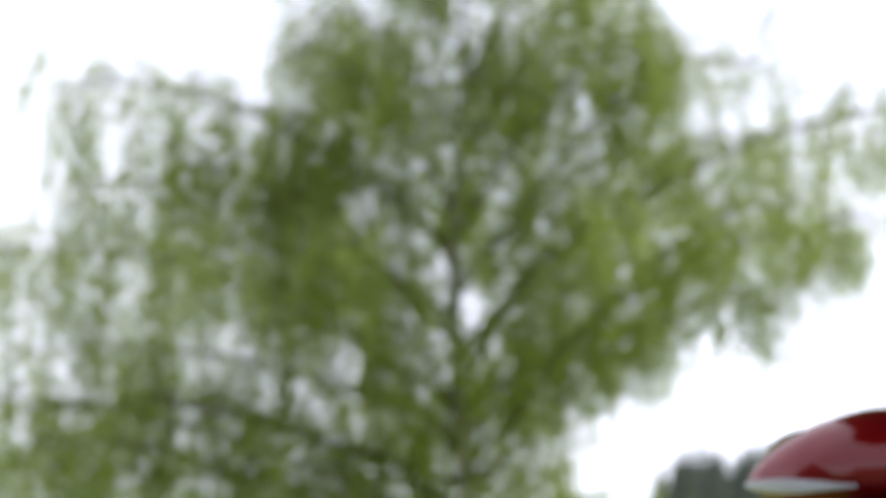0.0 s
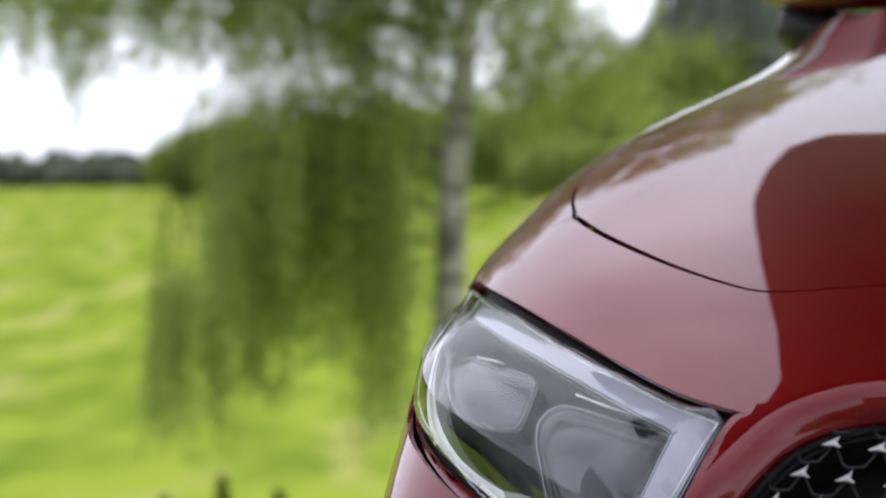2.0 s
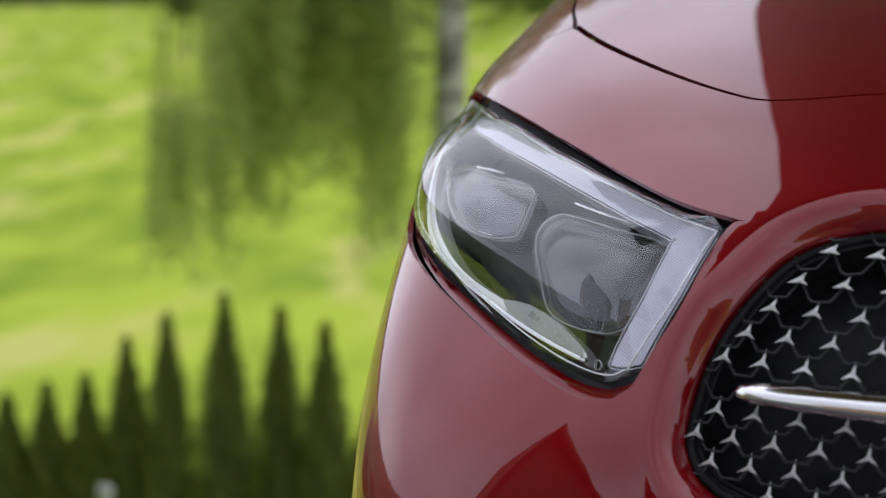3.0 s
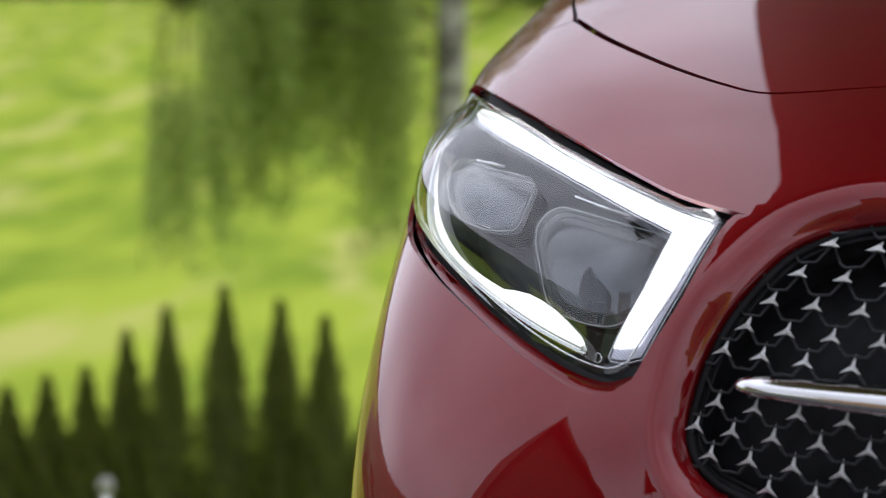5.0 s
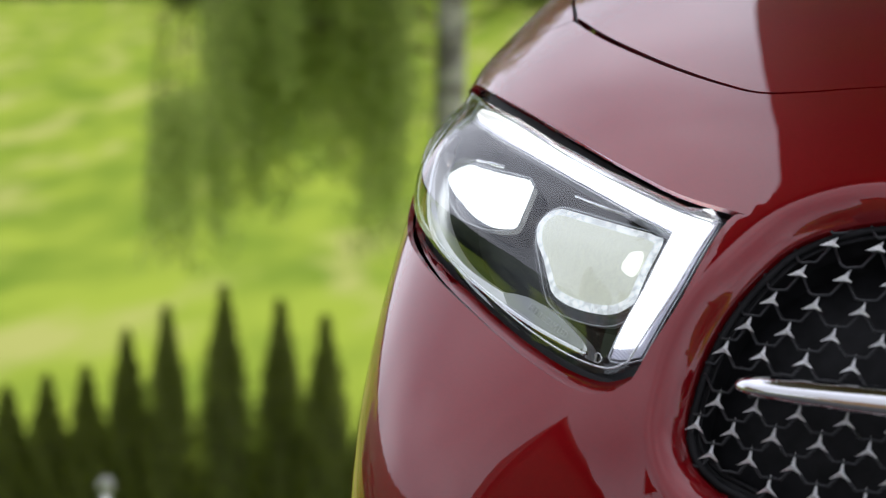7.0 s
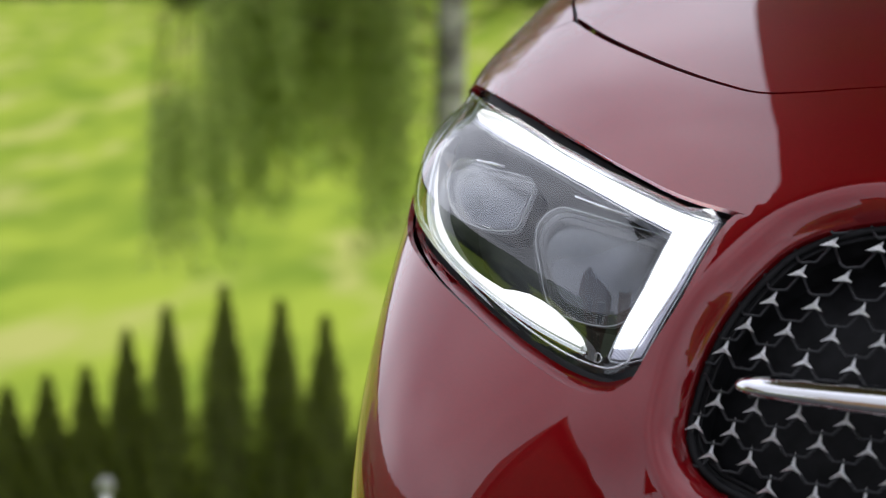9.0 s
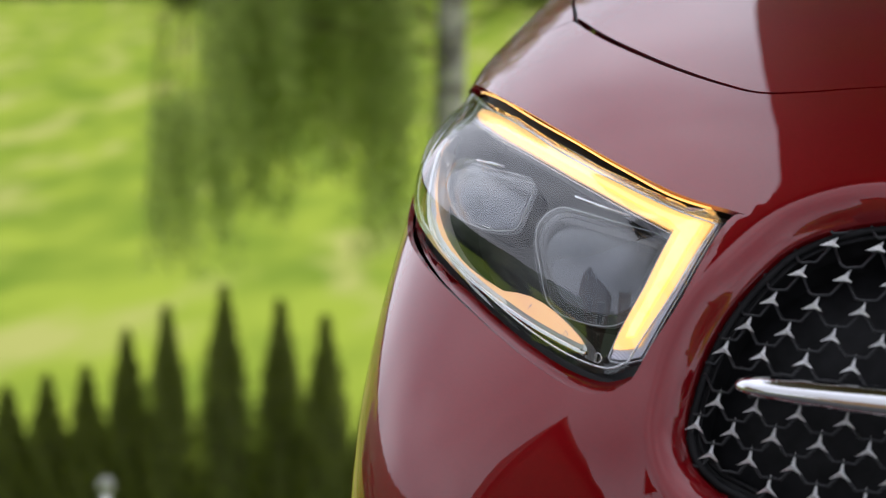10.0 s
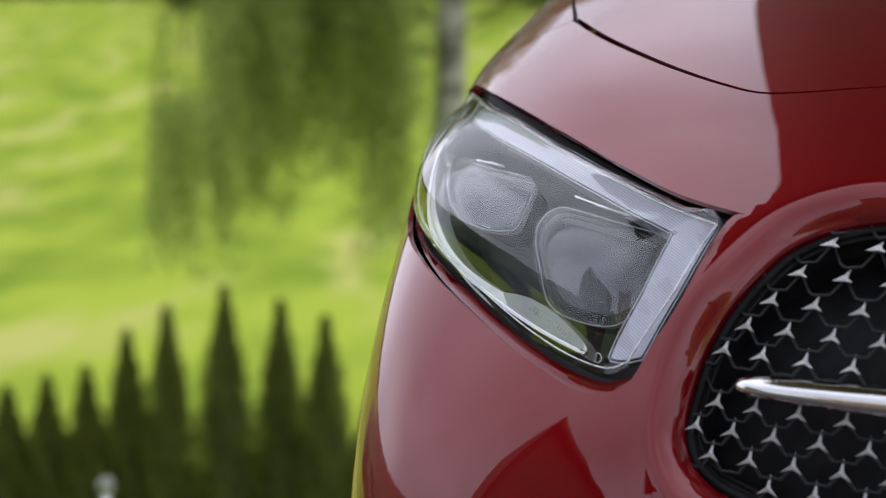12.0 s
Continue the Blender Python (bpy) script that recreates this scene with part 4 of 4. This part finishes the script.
def birch(x, y):
    base = ground_z(x, y) - 0.1
    tree = new("birch_tree")
    tree.location = (x, y, base)
    tagged(tree, "tall weeping birch with pale trunk and hanging green twigs", "tree")
    h = lambda z: z - base
    trunk = [(0.0, 0, 0), (-0.05, 0, h(-3)), (-0.06, 0.05, h(-1)), (-0.02, 0.05, h(0.6)), (0.10, 0, h(1.8)), (0.16, 0, h(2.7)), (0.02, 0.1, h(4.2)), (0.0, 0.1, h(5.6)), (0.12, 0.0, h(7.4)), (0.10, 0, h(9.6))]
    bm = bmesh.new()
    tube(bm, trunk, [0.28, 0.22, 0.19, 0.165, 0.145, 0.12, 0.08, 0.055, 0.035, 0.012], 12)
    part("trunk", bm, BARK, tree, "pale peeling birch trunk")
    spine = [Vector(p) for p in trunk]

    def on_trunk(z):
        for p, q in zip(spine, spine[1:]):
            if p.z <= z <= q.z:
                return p.lerp(q, (z - p.z) / (q.z - p.z))
        return spine[-1]

    # height, way (degrees, 0 to the east), length, rise, hang from and to, strands
    limbs = [(0.9, 172, 3.1, 0.7, 0, 0, 105), (1.2, 150, 2.4, 0.5, 0, 0, 80), (0.3, 205, 2.8, 0.7, 0, 0, 90), (0.9, 190, 1.6, 0.7, 0, 0, 60), (0.0, 182, 3.3, 0.5, 0, 0, 90), (1.5, 185, 4.6, 1.6, 0.8, 1.9, 60), (2.0, 185, 4.8, 1.5, 0.7, 1.4, 60),
             (1.6, 10, 2.2, 0.7, 0.8, 1.5, 55), (1.9, 60, 2.4, 1.1, 0.8, 1.7, 50), (2.3, 183, 5.3, 0.6, 0.6, 1.6, 55), (2.5, 8, 3.6, 2.3, 0.5, 1.3, 70), (2.9, 20, 4.8, 3.0, 0.6, 1.3, 80), (2.6, -30, 4.2, 2.9, 0.6, 1.3, 60), (2.4, 172, 4.9, 1.4, 0.8, 1.9, 80),
             (2.2, 120, 2.6, 1.6, 0.8, 1.6, 30), (3.0, 200, 3.6, 2.0, 0.8, 1.6, 60), (3.6, 170, 5.8, 2.0, 0.8, 2.6, 130), (3.4, 240, 2.6, 1.7, 0.7, 1.6, 60), (4.0, 15, 5.2, 3.2, 0.7, 1.5, 90),
             (4.3, 190, 3.4, 1.9, 0.8, 1.7, 80), (4.6, 90, 2.2, 1.9, 0.7, 1.5, 50), (4.8, 350, 3.6, 2.6, 0.7, 1.5, 70), (5.2, 175, 2.6, 1.8, 0.8, 1.8, 80), (5.5, 5, 2.8, 2.4, 0.7, 1.6, 70), (5.8, 200, 2.0, 1.7, 0.8, 1.7, 70),
             (6.3, 350, 2.2, 2.0, 0.8, 1.7, 70), (6.6, 160, 1.7, 1.6, 0.8, 1.8, 70), (7.2, 20, 1.7, 1.7, 0.8, 1.7, 60), (7.6, 190, 1.4, 1.4, 0.8, 1.8, 60), (8.2, 330, 1.2, 1.3, 0.8, 1.7, 50), (8.8, 120, 1.0, 1.1, 0.8, 1.6, 40)]
    limbs += [(3.2, 40, 3.0, 1.5, 0.7, 1.5, 60), (3.8, -50, 2.8, 1.6, 0.7, 1.5, 60), (2.9, 75, 2.2, 1.6, 0.7, 1.5, 50), (2.7, 178, 5.8, 1.0, 0.8, 2.8, 95), (3.3, 166, 5.4, 1.1, 0.7, 1.6, 80), (4.6, 172, 4.4, 1.6, 0.8, 2.4, 90), (5.0, 30, 3.4, 1.8, 0.7, 1.5, 60), (6.0, 60, 2.0, 1.8, 0.7, 1.5, 50), (4.2, 4, 6.2, 2.9, 0.7, 1.5, 80), (3.5, 10, 6.0, 2.4, 0.7, 1.3, 70), (5.4, 176, 4.6, 1.9, 0.8, 2.4, 80)]
    swaying = []
    for z, way, length, rise, lo, hi, strands in limbs:
        root = on_trunk(h(z))
        d = Vector((math.cos(radians(way)), math.sin(radians(way)), 0))
        side = Vector((-d.y, d.x, 0))
        path = []
        for k in range(9):
            t = k / 8
            wob = 0.3 * length * t * noise.noise((z * 3.1, way * 0.1, t * 2.2))
            path.append(root + d * (length * t) + side * wob + Vector((0, 0, rise * math.sin(t * 1.9) / math.sin(1.57) + 0.08 * noise.noise((way, z, t * 4)))))
        limb_ob = bmesh.new()
        tube(limb_ob, path, [0.036 * (1 - k / 9.5) * (0.5 + length / 6) for k in range(9)], 6)
        limb = part("limb", limb_ob, TWIG, tree)
        cen, twig = [], bmesh.new()
        count = int(strands * 1.13)
        for s in range(count):
            t = 0.06 + 0.94 * rng.random() ** 0.85 if z > 1.6 else 0.24 + 0.76 * rng.random() ** 0.8
            p = path[min(7, int(t * 8))].lerp(path[min(8, int(t * 8) + 1)], t * 8 % 1)
            # strands hang in tufts from side shoots, each with a length of its own
            tuft = noise.noise_vector((z * 5.3 + int(t * 7) * 1.7, way * 0.13, s % 3 * 2.9))
            off = side * (0.75 * tuft.x + rng.normal(0, 0.26)) + d * (0.5 * tuft.y + rng.normal(0, 0.16)) + Vector((0, 0, 0.1 + 0.4 * tuft.z + rng.normal(0, 0.13)))
            start = p + off
            if hi:
                drop = rng.uniform(lo, hi) * (0.75 + 0.35 * noise.noise((start.x * 1.2, start.y, 7)))
                if start.x < -1.2 and start.x > -3.3 and start.z > h(1.9) and s % 2:
                    drop = min(drop, max(0.3, start.z - h(1.95) + 0.5 * noise.noise((start.x * 1.5, 3, 1))))
            else:
                if noise.noise((start.x * 2.3, 5, start.y * 0.7)) < 0.12 * rng.normal() - 0.08 or (start.x > -0.6 and s % 4):
                    continue
                if start.x < -2.55:
                    start.z = h(-0.35 + 0.3 * noise.noise((start.x * 3, start.y, 9)))
                foot = h(float(np.interp(start.x, LOBE_X, LOBE_Z)) + 0.25 * noise.noise((start.x * 4, start.y, 2)))
                drop = max(0.4, (start.z - foot) * rng.uniform(0.4, 1.0))
            swing = Vector((rng.normal(0, 0.2), rng.normal(0, 0.2), 0))
            pts = [p, start + Vector((0, 0, 0.05))] + [start + swing * q - Vector((0, 0, drop * q)) for q in (0.35, 0.7, 1.0)]
            if s % 2 == 0:
                tube(twig, pts, [0.008, 0.006, 0.004, 0.003, 0.002], 3, cap=False)
            n = int((36 if hi else 48) * drop + 22)
            q = rng.random(n) ** 0.9
            base_p = np.array(start)[None] + np.array(swing)[None] * q[:, None]
            base_p[:, 2] -= drop * q
            cen.append(base_p + rng.normal(0, 0.07, (n, 3)))
        tagged(part("twig_spray", twig, TWIG, limb), kind="stuff")
        me = leaves_mesh("foliage", np.concatenate(cen) - np.array(root), 0.046, BIRCH_LEAF, 0.7)
        fol = new("foliage", me)
        fol.parent = tree
        fol.location = root
        swaying.append((fol, root, length))
    return tree, swaying


birch_tree, SWAYING = birch(0.12, 22.0)


def thuja(x, y, top, r):
    base = ground_z(x, y)
    tree = new("thuja_tree")
    tree.location = (x, y, base - 0.05)
    tall = top - base + 0.05
    bm = bmesh.new()
    tube(bm, [(0, 0, 0), (0.01, 0, tall * 0.5), (0, 0, tall * 0.93)], [0.05, 0.035, 0.008], 7)
    part("trunk", bm, TWIG, tree)
    # solid dark core: the shade deep in the crown, put into its colour
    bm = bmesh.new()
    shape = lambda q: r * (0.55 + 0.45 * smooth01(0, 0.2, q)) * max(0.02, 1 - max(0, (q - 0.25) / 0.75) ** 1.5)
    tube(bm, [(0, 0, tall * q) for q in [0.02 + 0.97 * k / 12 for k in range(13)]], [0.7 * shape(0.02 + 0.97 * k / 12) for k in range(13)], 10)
    part("core", bm, THUJA_SHADE, tree)
    n = 5200
    q, a = rng.random(n) ** 1.15, rng.random(n) * math.tau
    rad = np.array([shape(v) for v in q]) * (0.72 + 0.34 * rng.random(n)) * (1 + 0.16 * np.sin(a * 5 + q * 17 + x * 9))
    me = leaves_mesh("foliage", np.stack([rad * np.cos(a), rad * np.sin(a), q * tall], 1), 0.03, THUJA_LEAF, -0.8, 2.4)
    fol = new("foliage", me)
    fol.parent = tree
    return tagged(tree, "slim dark green columnar thuja in a garden row", "conifer", "thujas in a row")


# foliage green darkened to stand for the crown's inner shade
THUJA_SHADE = vary(material("thuja_inner_shade", (0.02, 0.022, 0.01), 0.9), ((0.045, 0.052, 0.018), (0.085, 0.095, 0.03)), 9, bump=0.6)
for place, top, r in ((-4.46, -3.30, 0.29), (-4.05, -3.18, 0.28), (-3.64, -3.08, 0.27), (-3.23, -2.72, 0.29), (-2.80, -2.45, 0.30), (-2.22, -2.26, 0.34), (-1.66, -2.40, 0.31), (-1.19, -2.54, 0.30), (-0.72, -3.35, 0.30), (-0.28, -3.4, 0.30)):
    thuja(place, 20.0 + 0.1 * math.sin(place * 7), top, r)

# a white globe lamp in front of the thujas
globe = new("garden_lamp")
globe.location = (-3.12, 18.0, ground_z(-3.12, 18.0))
tagged(globe, "small white globe lamp on a short grey post", "lamp")
bm = bmesh.new()
bmesh.ops.create_uvsphere(bm, u_segments=20, v_segments=12, radius=0.075)
bmesh.ops.translate(bm, verts=bm.verts[:], vec=(0, 0, -3.76 - globe.location.z))
part("globe", bm, material("opal_glass", (0.36, 0.36, 0.34), 0.35), globe)
bm = bmesh.new()
tube(bm, [(0, 0, -0.05), (0, 0, -3.86 - globe.location.z)], 0.03, 8)
part("post", bm, SATIN, globe)


def broad_tree(x, y, top, r, mat, n, label, leaf=0.22):
    base = ground_z(x, y) - 0.2
    tree = new("broadleaf_tree")
    tree.location = (x, y, base)
    tall = top - base
    bm = bmesh.new()
    tube(bm, [(0, 0, 0), (0.1, 0, tall * 0.4), (0, 0.1, tall * 0.8)], [0.25, 0.18, 0.05], 7)
    for k in range(6):
        a = k * 1.05 + x
        tube(bm, [(0.05, 0, tall * (0.3 + 0.07 * k)), (r * 0.6 * math.cos(a), r * 0.6 * math.sin(a), tall * (0.45 + 0.07 * k))], [0.09, 0.03], 5)
    part("trunk", bm, TWIG, tree)
    cl = int(r * 7)
    cc = rng.normal(size=(cl, 3))
    cc /= np.linalg.norm(cc, axis=1, keepdims=True)
    cc = cc * rng.uniform(0.35, 0.95, (cl, 1)) * np.array([r * 0.8, r * 0.8, tall * 0.42]) + np.array([0, 0, tall * 0.54])
    pick = rng.integers(0, cl, n)
    pts = cc[pick] + rng.normal(size=(n, 3)) * r * 0.19
    pts = pts[pts[:, 2] > 0.2]
    fol = new("crown", leaves_mesh("crown", pts, leaf, mat, 0.2))
    fol.parent = tree
    return tagged(tree, label, "tree", "trees behind the meadow")


for x, y, top, r in ((2.6, 78, 3.6, 3.4), (6.0, 82, 5.2, 3.8), (9.6, 80, 5.6, 3.6), (12.6, 84, 6.0, 3.9), (16.5, 86, 6.4, 4.2), (21, 88, 6.6, 4.4), (4.4, 70, 1.8, 2.6), (8.0, 72, 2.2, 2.6), (11.5, 74, 2.4, 2.8), (15.2, 76, 2.6, 3.0)):
    broad_tree(x * 2.8, y * 2.8, 2.8 * top - 4.0, r * 2.4, BUSH_LEAF, 6500, "light green broadleaf tree at the edge of the meadow", 0.55)
for x, y, top, r in ((-11.5, 110, 3.0, 3.6), (-7.5, 112, 3.8, 4.0), (-3.5, 108, 4.0, 4.0), (0.5, 112, 4.4, 4.2), (-14.5, 114, 2.2, 3.0)):
    broad_tree(x * 2.8, y * 2.8, 2.8 * top - 1.8, r * 2.4, BUSH_LEAF, 4600, "leafy tree beyond the meadow", 0.7)


def far_woods(name, spots, mat, label, pointed=True):
    """Trees too far off to be counted."""
    verts, faces = [], []
    for x, y, tall, r in spots:
        base = ground_z(x, y) - 0.5
        tiers = 5
        for t in range(tiers):
            z0, z1 = base + tall * (0.12 + 0.76 * t / tiers), base + tall * (0.12 + 0.88 * (t + 1) / tiers)
            rr = r * ((1 - t / (tiers + 0.4)) if pointed else math.sqrt(max(0.05, 1 - (t / tiers) ** 2)))
            s = len(verts)
            m = 9
            for k in range(m):
                a = k * math.tau / m + t
                q = rr * (0.75 + 0.5 * rng.random())
                verts.append((x + q * math.cos(a), y + q * math.sin(a), z0 - 0.1 * tall * rng.random()))
            verts.append((x, y, z1))
            for k in range(m):
                faces.append((s + k, s + (k + 1) % m, s + m))
    ob = from_lists(name, verts, faces, mat, None, False)
    return tagged(ob, label, "forest", kind="stuff")


# paler and greyer than spruce itself: distance haze put into the colour
SPRUCE = vary(material("spruce_hazed_green", (0.03, 0.05, 0.03), 0.85), ((0.09, 0.11, 0.088), (0.15, 0.175, 0.14)), 0.5, 5, 0.4, 6)
FAR_GREEN = vary(material("far_wood_green", (0.06, 0.085, 0.045), 0.85), ((0.055, 0.08, 0.05), (0.12, 0.15, 0.085)), 0.3, 5, 0.4, 6)
spots = []
for k in range(420):
    y = rng.uniform(225, 300)
    x = y * rng.uniform(0.074, 0.36)
    spots.append((x, y, rng.uniform(12, 15.5) * smooth01(0.06, 0.115, x / y), rng.uniform(1.6, 2.4)))
far_woods("spruce_wood", spots, SPRUCE, "dark spruce forest on the hillside")
spots = []
for k in range(170):
    a = rng.uniform(-1.2, -0.58)
    d = rng.uniform(50, 85)
    spots.append((d * math.sin(a), d * math.cos(a), rng.uniform(5.2, 6.0), rng.uniform(3, 4.5)))
for k in range(420):
    a = rng.uniform(-0.62, 0.09)
    d = rng.uniform(390, 450)
    spots.append((d * math.sin(a), d * math.cos(a), rng.uniform(5, 9), rng.uniform(2.5, 4)))
# unseen trees behind the camera, added to darken what the grille rim reflects
for k in range(330):
    a = rng.uniform(2.2, 4.3)
    d = rng.uniform(27, 60)
    spots.append((d * math.sin(a), d * math.cos(a), rng.uniform(5.0, 6.5), rng.uniform(2.6, 4)))
for k in range(500):
    a = rng.uniform(0.5, 5.6)
    d = rng.uniform(330, 420)
    spots.append((d * math.sin(a), d * math.cos(a), rng.uniform(6, 9), rng.uniform(5, 8)))
for k in range(420):
    a = rng.uniform(-1.75, -0.7)
    d = rng.uniform(85, 130)
    spots.append((d * math.sin(a), d * math.cos(a), rng.uniform(6.8, 8.0), rng.uniform(5, 7)))
far_woods("far_wood", spots, FAR_GREEN, "distant line of mixed woods, with nearer unseen trees added behind the camera", False)

# ---------------------------------------------------------------- buildings beside the drive
TIMBER = vary(material("brown_timber", (0.09, 0.05, 0.035), 0.7), ((0.065, 0.038, 0.025), (0.13, 0.078, 0.05)), 2.0, 6, 0.3, 30, stretch=(6, 0.6, 6))
TILE = vary(material("roof_tile", (0.12, 0.05, 0.035), 0.75), ((0.08, 0.035, 0.025), (0.16, 0.07, 0.05)), 4, 5, 0.4, 20)


def prism(bm, outline, z0, z1):
    low = [bm.verts.new((x, y, z0)) for x, y in outline]
    high = [bm.verts.new((x, y, z1)) for x, y in outline]
    n = len(outline)
    for k in range(n):
        bm.faces.new((low[k], low[(k + 1) % n], high[(k + 1) % n], high[k]))
    bm.faces.new(low[::-1])
    bm.faces.new(high)


def shelter():
    """A broad flat timber roof on posts over the drive's far side."""
    root = new("carport")
    tagged(root, "brown timber carport roof on square posts", "carport")
    bm = bmesh.new()
    prism(bm, [(-1.9, 1.2), (-1.15, 2.6), (-0.62, 3.2), (-0.32, 3.85), (-0.08, 4.55), (0.16, 5.4), (0.42, 6.5), (0.66, 7.2), (0.90, 7.75), (1.15, 7.9), (1.4, 7.6), (7.0, 6.2), (7.0, 1.2)], 3.80, 4.0)
    bmesh.ops.recalc_face_normals(bm, faces=bm.faces[:])
    part("roof", bm, TIMBER, root, smooth=False)
    for k in range(0, 9, 2):
        bm = bmesh.new()
        y = 1.8 + 0.5 * k
        x0 = -0.35 + 0.22 * max(0, y - 2.6)
        g = bmesh.ops.create_cube(bm, size=1)["verts"]
        bmesh.ops.scale(bm, verts=g, vec=(6.7 - x0, 0.08, 0.14))
        bmesh.ops.translate(bm, verts=g, vec=((6.7 + x0) / 2, y, 3.73))
        part("beam", bm, TIMBER, root, smooth=False)
    for x, y in ((6.6, 1.8), (6.6, 6.0), (3.6, 6.9)):
        bm = bmesh.new()
        prism(bm, [(x - 0.08, y - 0.08), (x + 0.08, y - 0.08), (x + 0.08, y + 0.08), (x - 0.08, y + 0.08)], ground_z(x, y) - 0.3, 3.81)
        part("post", bm, TIMBER, root, smooth=False)


shelter()


def house(x, y, turn, wide, deep, eaves, ridge, aside):
    root = new("house")
    base = ground_z(x, y) - 0.3
    root.matrix_world = pose(x, y, base, 0, 0, turn)
    tagged(root, "brown timber country house with a tiled gable roof", "house")
    bm = bmesh.new()
    e, r = eaves - base, ridge - base
    w = wide / 2
    front = [bm.verts.new(p) for p in ((-w, 0, 0), (w, 0, 0), (w, 0, e), (aside, 0, r - 0.15), (-w, 0, e))]
    rear = [bm.verts.new((v.co.x, deep, v.co.z)) for v in front]
    bm.faces.new(front)
    bm.faces.new(rear[::-1])
    for k in range(5):
        bm.faces.new((front[(k + 1) % 5], front[k], rear[k], rear[(k + 1) % 5]))
    part("wall", bm, TIMBER, root, smooth=False)
    bm = bmesh.new()
    for s in (-1, 1):
        slope = (r - e) / abs(s * w - aside)
        a = [(aside, -0.5, r), (s * (w + 0.15), -0.5, e - 0.15 * slope), (s * (w + 0.15), deep + 0.5, e - 0.15 * slope), (aside, deep + 0.5, r)]
        lo = [bm.verts.new(p) for p in a]
        hi = [bm.verts.new((p[0], p[1], p[2] + 0.16)) for p in a]
        for k in range(4):
            bm.faces.new((lo[k], lo[(k + 1) % 4], hi[(k + 1) % 4], hi[k]))
        bm.faces.new(lo)
        bm.faces.new(hi[::-1])
    bmesh.ops.recalc_face_normals(bm, faces=bm.faces[:])
    part("roof", bm, TILE, root, smooth=False)
    for k, (cx, cz) in enumerate(((-w * 0.5, e * 0.35), (w * 0.45, e * 0.35), (-w * 0.5, e * 0.78), (w * 0.45, e * 0.78))):
        bm = bmesh.new()
        prism(bm, [(cx - 0.5, -0.03), (cx + 0.5, -0.03), (cx + 0.5, 0.03), (cx - 0.5, 0.03)], cz - 0.6, cz + 0.6)
        win = part("window", bm, material("window_frame_white", (0.7, 0.7, 0.68), 0.4), root, smooth=False)
        bm = bmesh.new()
        prism(bm, [(cx - 0.43, -0.045), (cx + 0.43, -0.045), (cx + 0.43, -0.025), (cx - 0.43, -0.025)], cz - 0.53, cz + 0.53)
        part("pane", bm, TINT, win, smooth=False)


house(-11.0, -1.6, 90, 4.6, 8.0, 1.55, 4.85, 1.6)


def shed():
    """A low shed of warm brown boards beside the drive, added unseen for its reflection in the nose."""
    wood = vary(material("shed_boards", (0.35, 0.2, 0.07), 0.75), ((0.15, 0.085, 0.04), (0.26, 0.155, 0.075)), 1.5, 6, 0.3, 20, stretch=(5, 5, 0.5))
    root = new("shed")
    base = ground_z(-5.4, -4.4) - 0.2
    root.matrix_world = pose(-5.4, -4.4, base, 0, 0, 134)
    tagged(root, "low brown board shed with a dark felt roof, added unseen for reflections", "shed")
    for k in range(12):
        bm = bmesh.new()
        prism(bm, [(-1.5 + 0.25 * k, 0.0), (-1.255 + 0.25 * k, 0.0), (-1.255 + 0.25 * k, 0.03), (-1.5 + 0.25 * k, 0.03)], 0.0, 2.1 - base)
        part("board", bm, wood, root, smooth=False)
    bm = bmesh.new()
    prism(bm, [(-1.48, 0.04), (1.48, 0.04), (1.48, 2.2), (-1.48, 2.2)], 0.0, 2.1 - base)
    part("wall", bm, wood, root, smooth=False)
    bm = bmesh.new()
    prism(bm, [(-1.7, -0.25), (1.7, -0.25), (1.7, 2.4), (-1.7, 2.4)], 2.103 - base, 2.25 - base)
    part("roof", bm, TILE, root, smooth=False)


shed()

# ---------------------------------------------------------------- what moves
def switched(thing, spans, reach):
    """Slide a glowing strip forward while it is on: spans of (from, to) in seconds."""
    off, on = Matrix.Identity(4), Matrix.Translation(OUTWARD * reach)
    rows = [(0.0, off)]
    for a, b in spans:
        rows += [(a, off), (a + 0.034, on), (b, on), (b + 0.034, off)]
    rows.append((12.0, off))
    walk(thing, rows)


def motions():
    switched(strip_white, ((4.0, 9.1), (10.53, 11.05)), 0.016)
    switched(strip_core, ((4.0, 9.1), (10.34, 11.22)), 0.0175)
    switched(strip_sweep, ((4.0, 6.9), (7.5, 9.1), (10.53, 11.1)), 0.0138)
    amber = ((9.14, 9.34), (9.45, 9.64), (9.85, 10.04))
    switched(strip_amber, amber, 0.0165)
    switched(strip_amber_core, amber, 0.0185)
    switched(strip_amber_sweep, amber, 0.0145)
    switched(strip_amber_rim, amber, 0.03)
    switched(beam_small, ((6.38, 7.6),), 0.0245)
    switched(beam_large, ((6.36, 7.6),), 0.0245)
    switched(beam_rim, ((6.36, 7.6),), 0.0245)
    switched(beam_spot, ((6.6, 7.6),), 0.0245)
    # the hanging twigs drift in the breeze
    for k, (leaves, root, length) in enumerate(SWAYING):
        rows = []
        for t in range(0, 13):
            a = 0.9 * math.sin(t * 0.9 + k * 0.5) + 0.5 * math.sin(t * 1.7 + k)
            b = 0.6 * math.sin(t * 1.1 + k * 1.3)
            rows.append((float(t), pose(root.x, root.y, root.z, b, a * 0.8 - 0.12 * t, 0)))
        walk(leaves, rows)


motions()
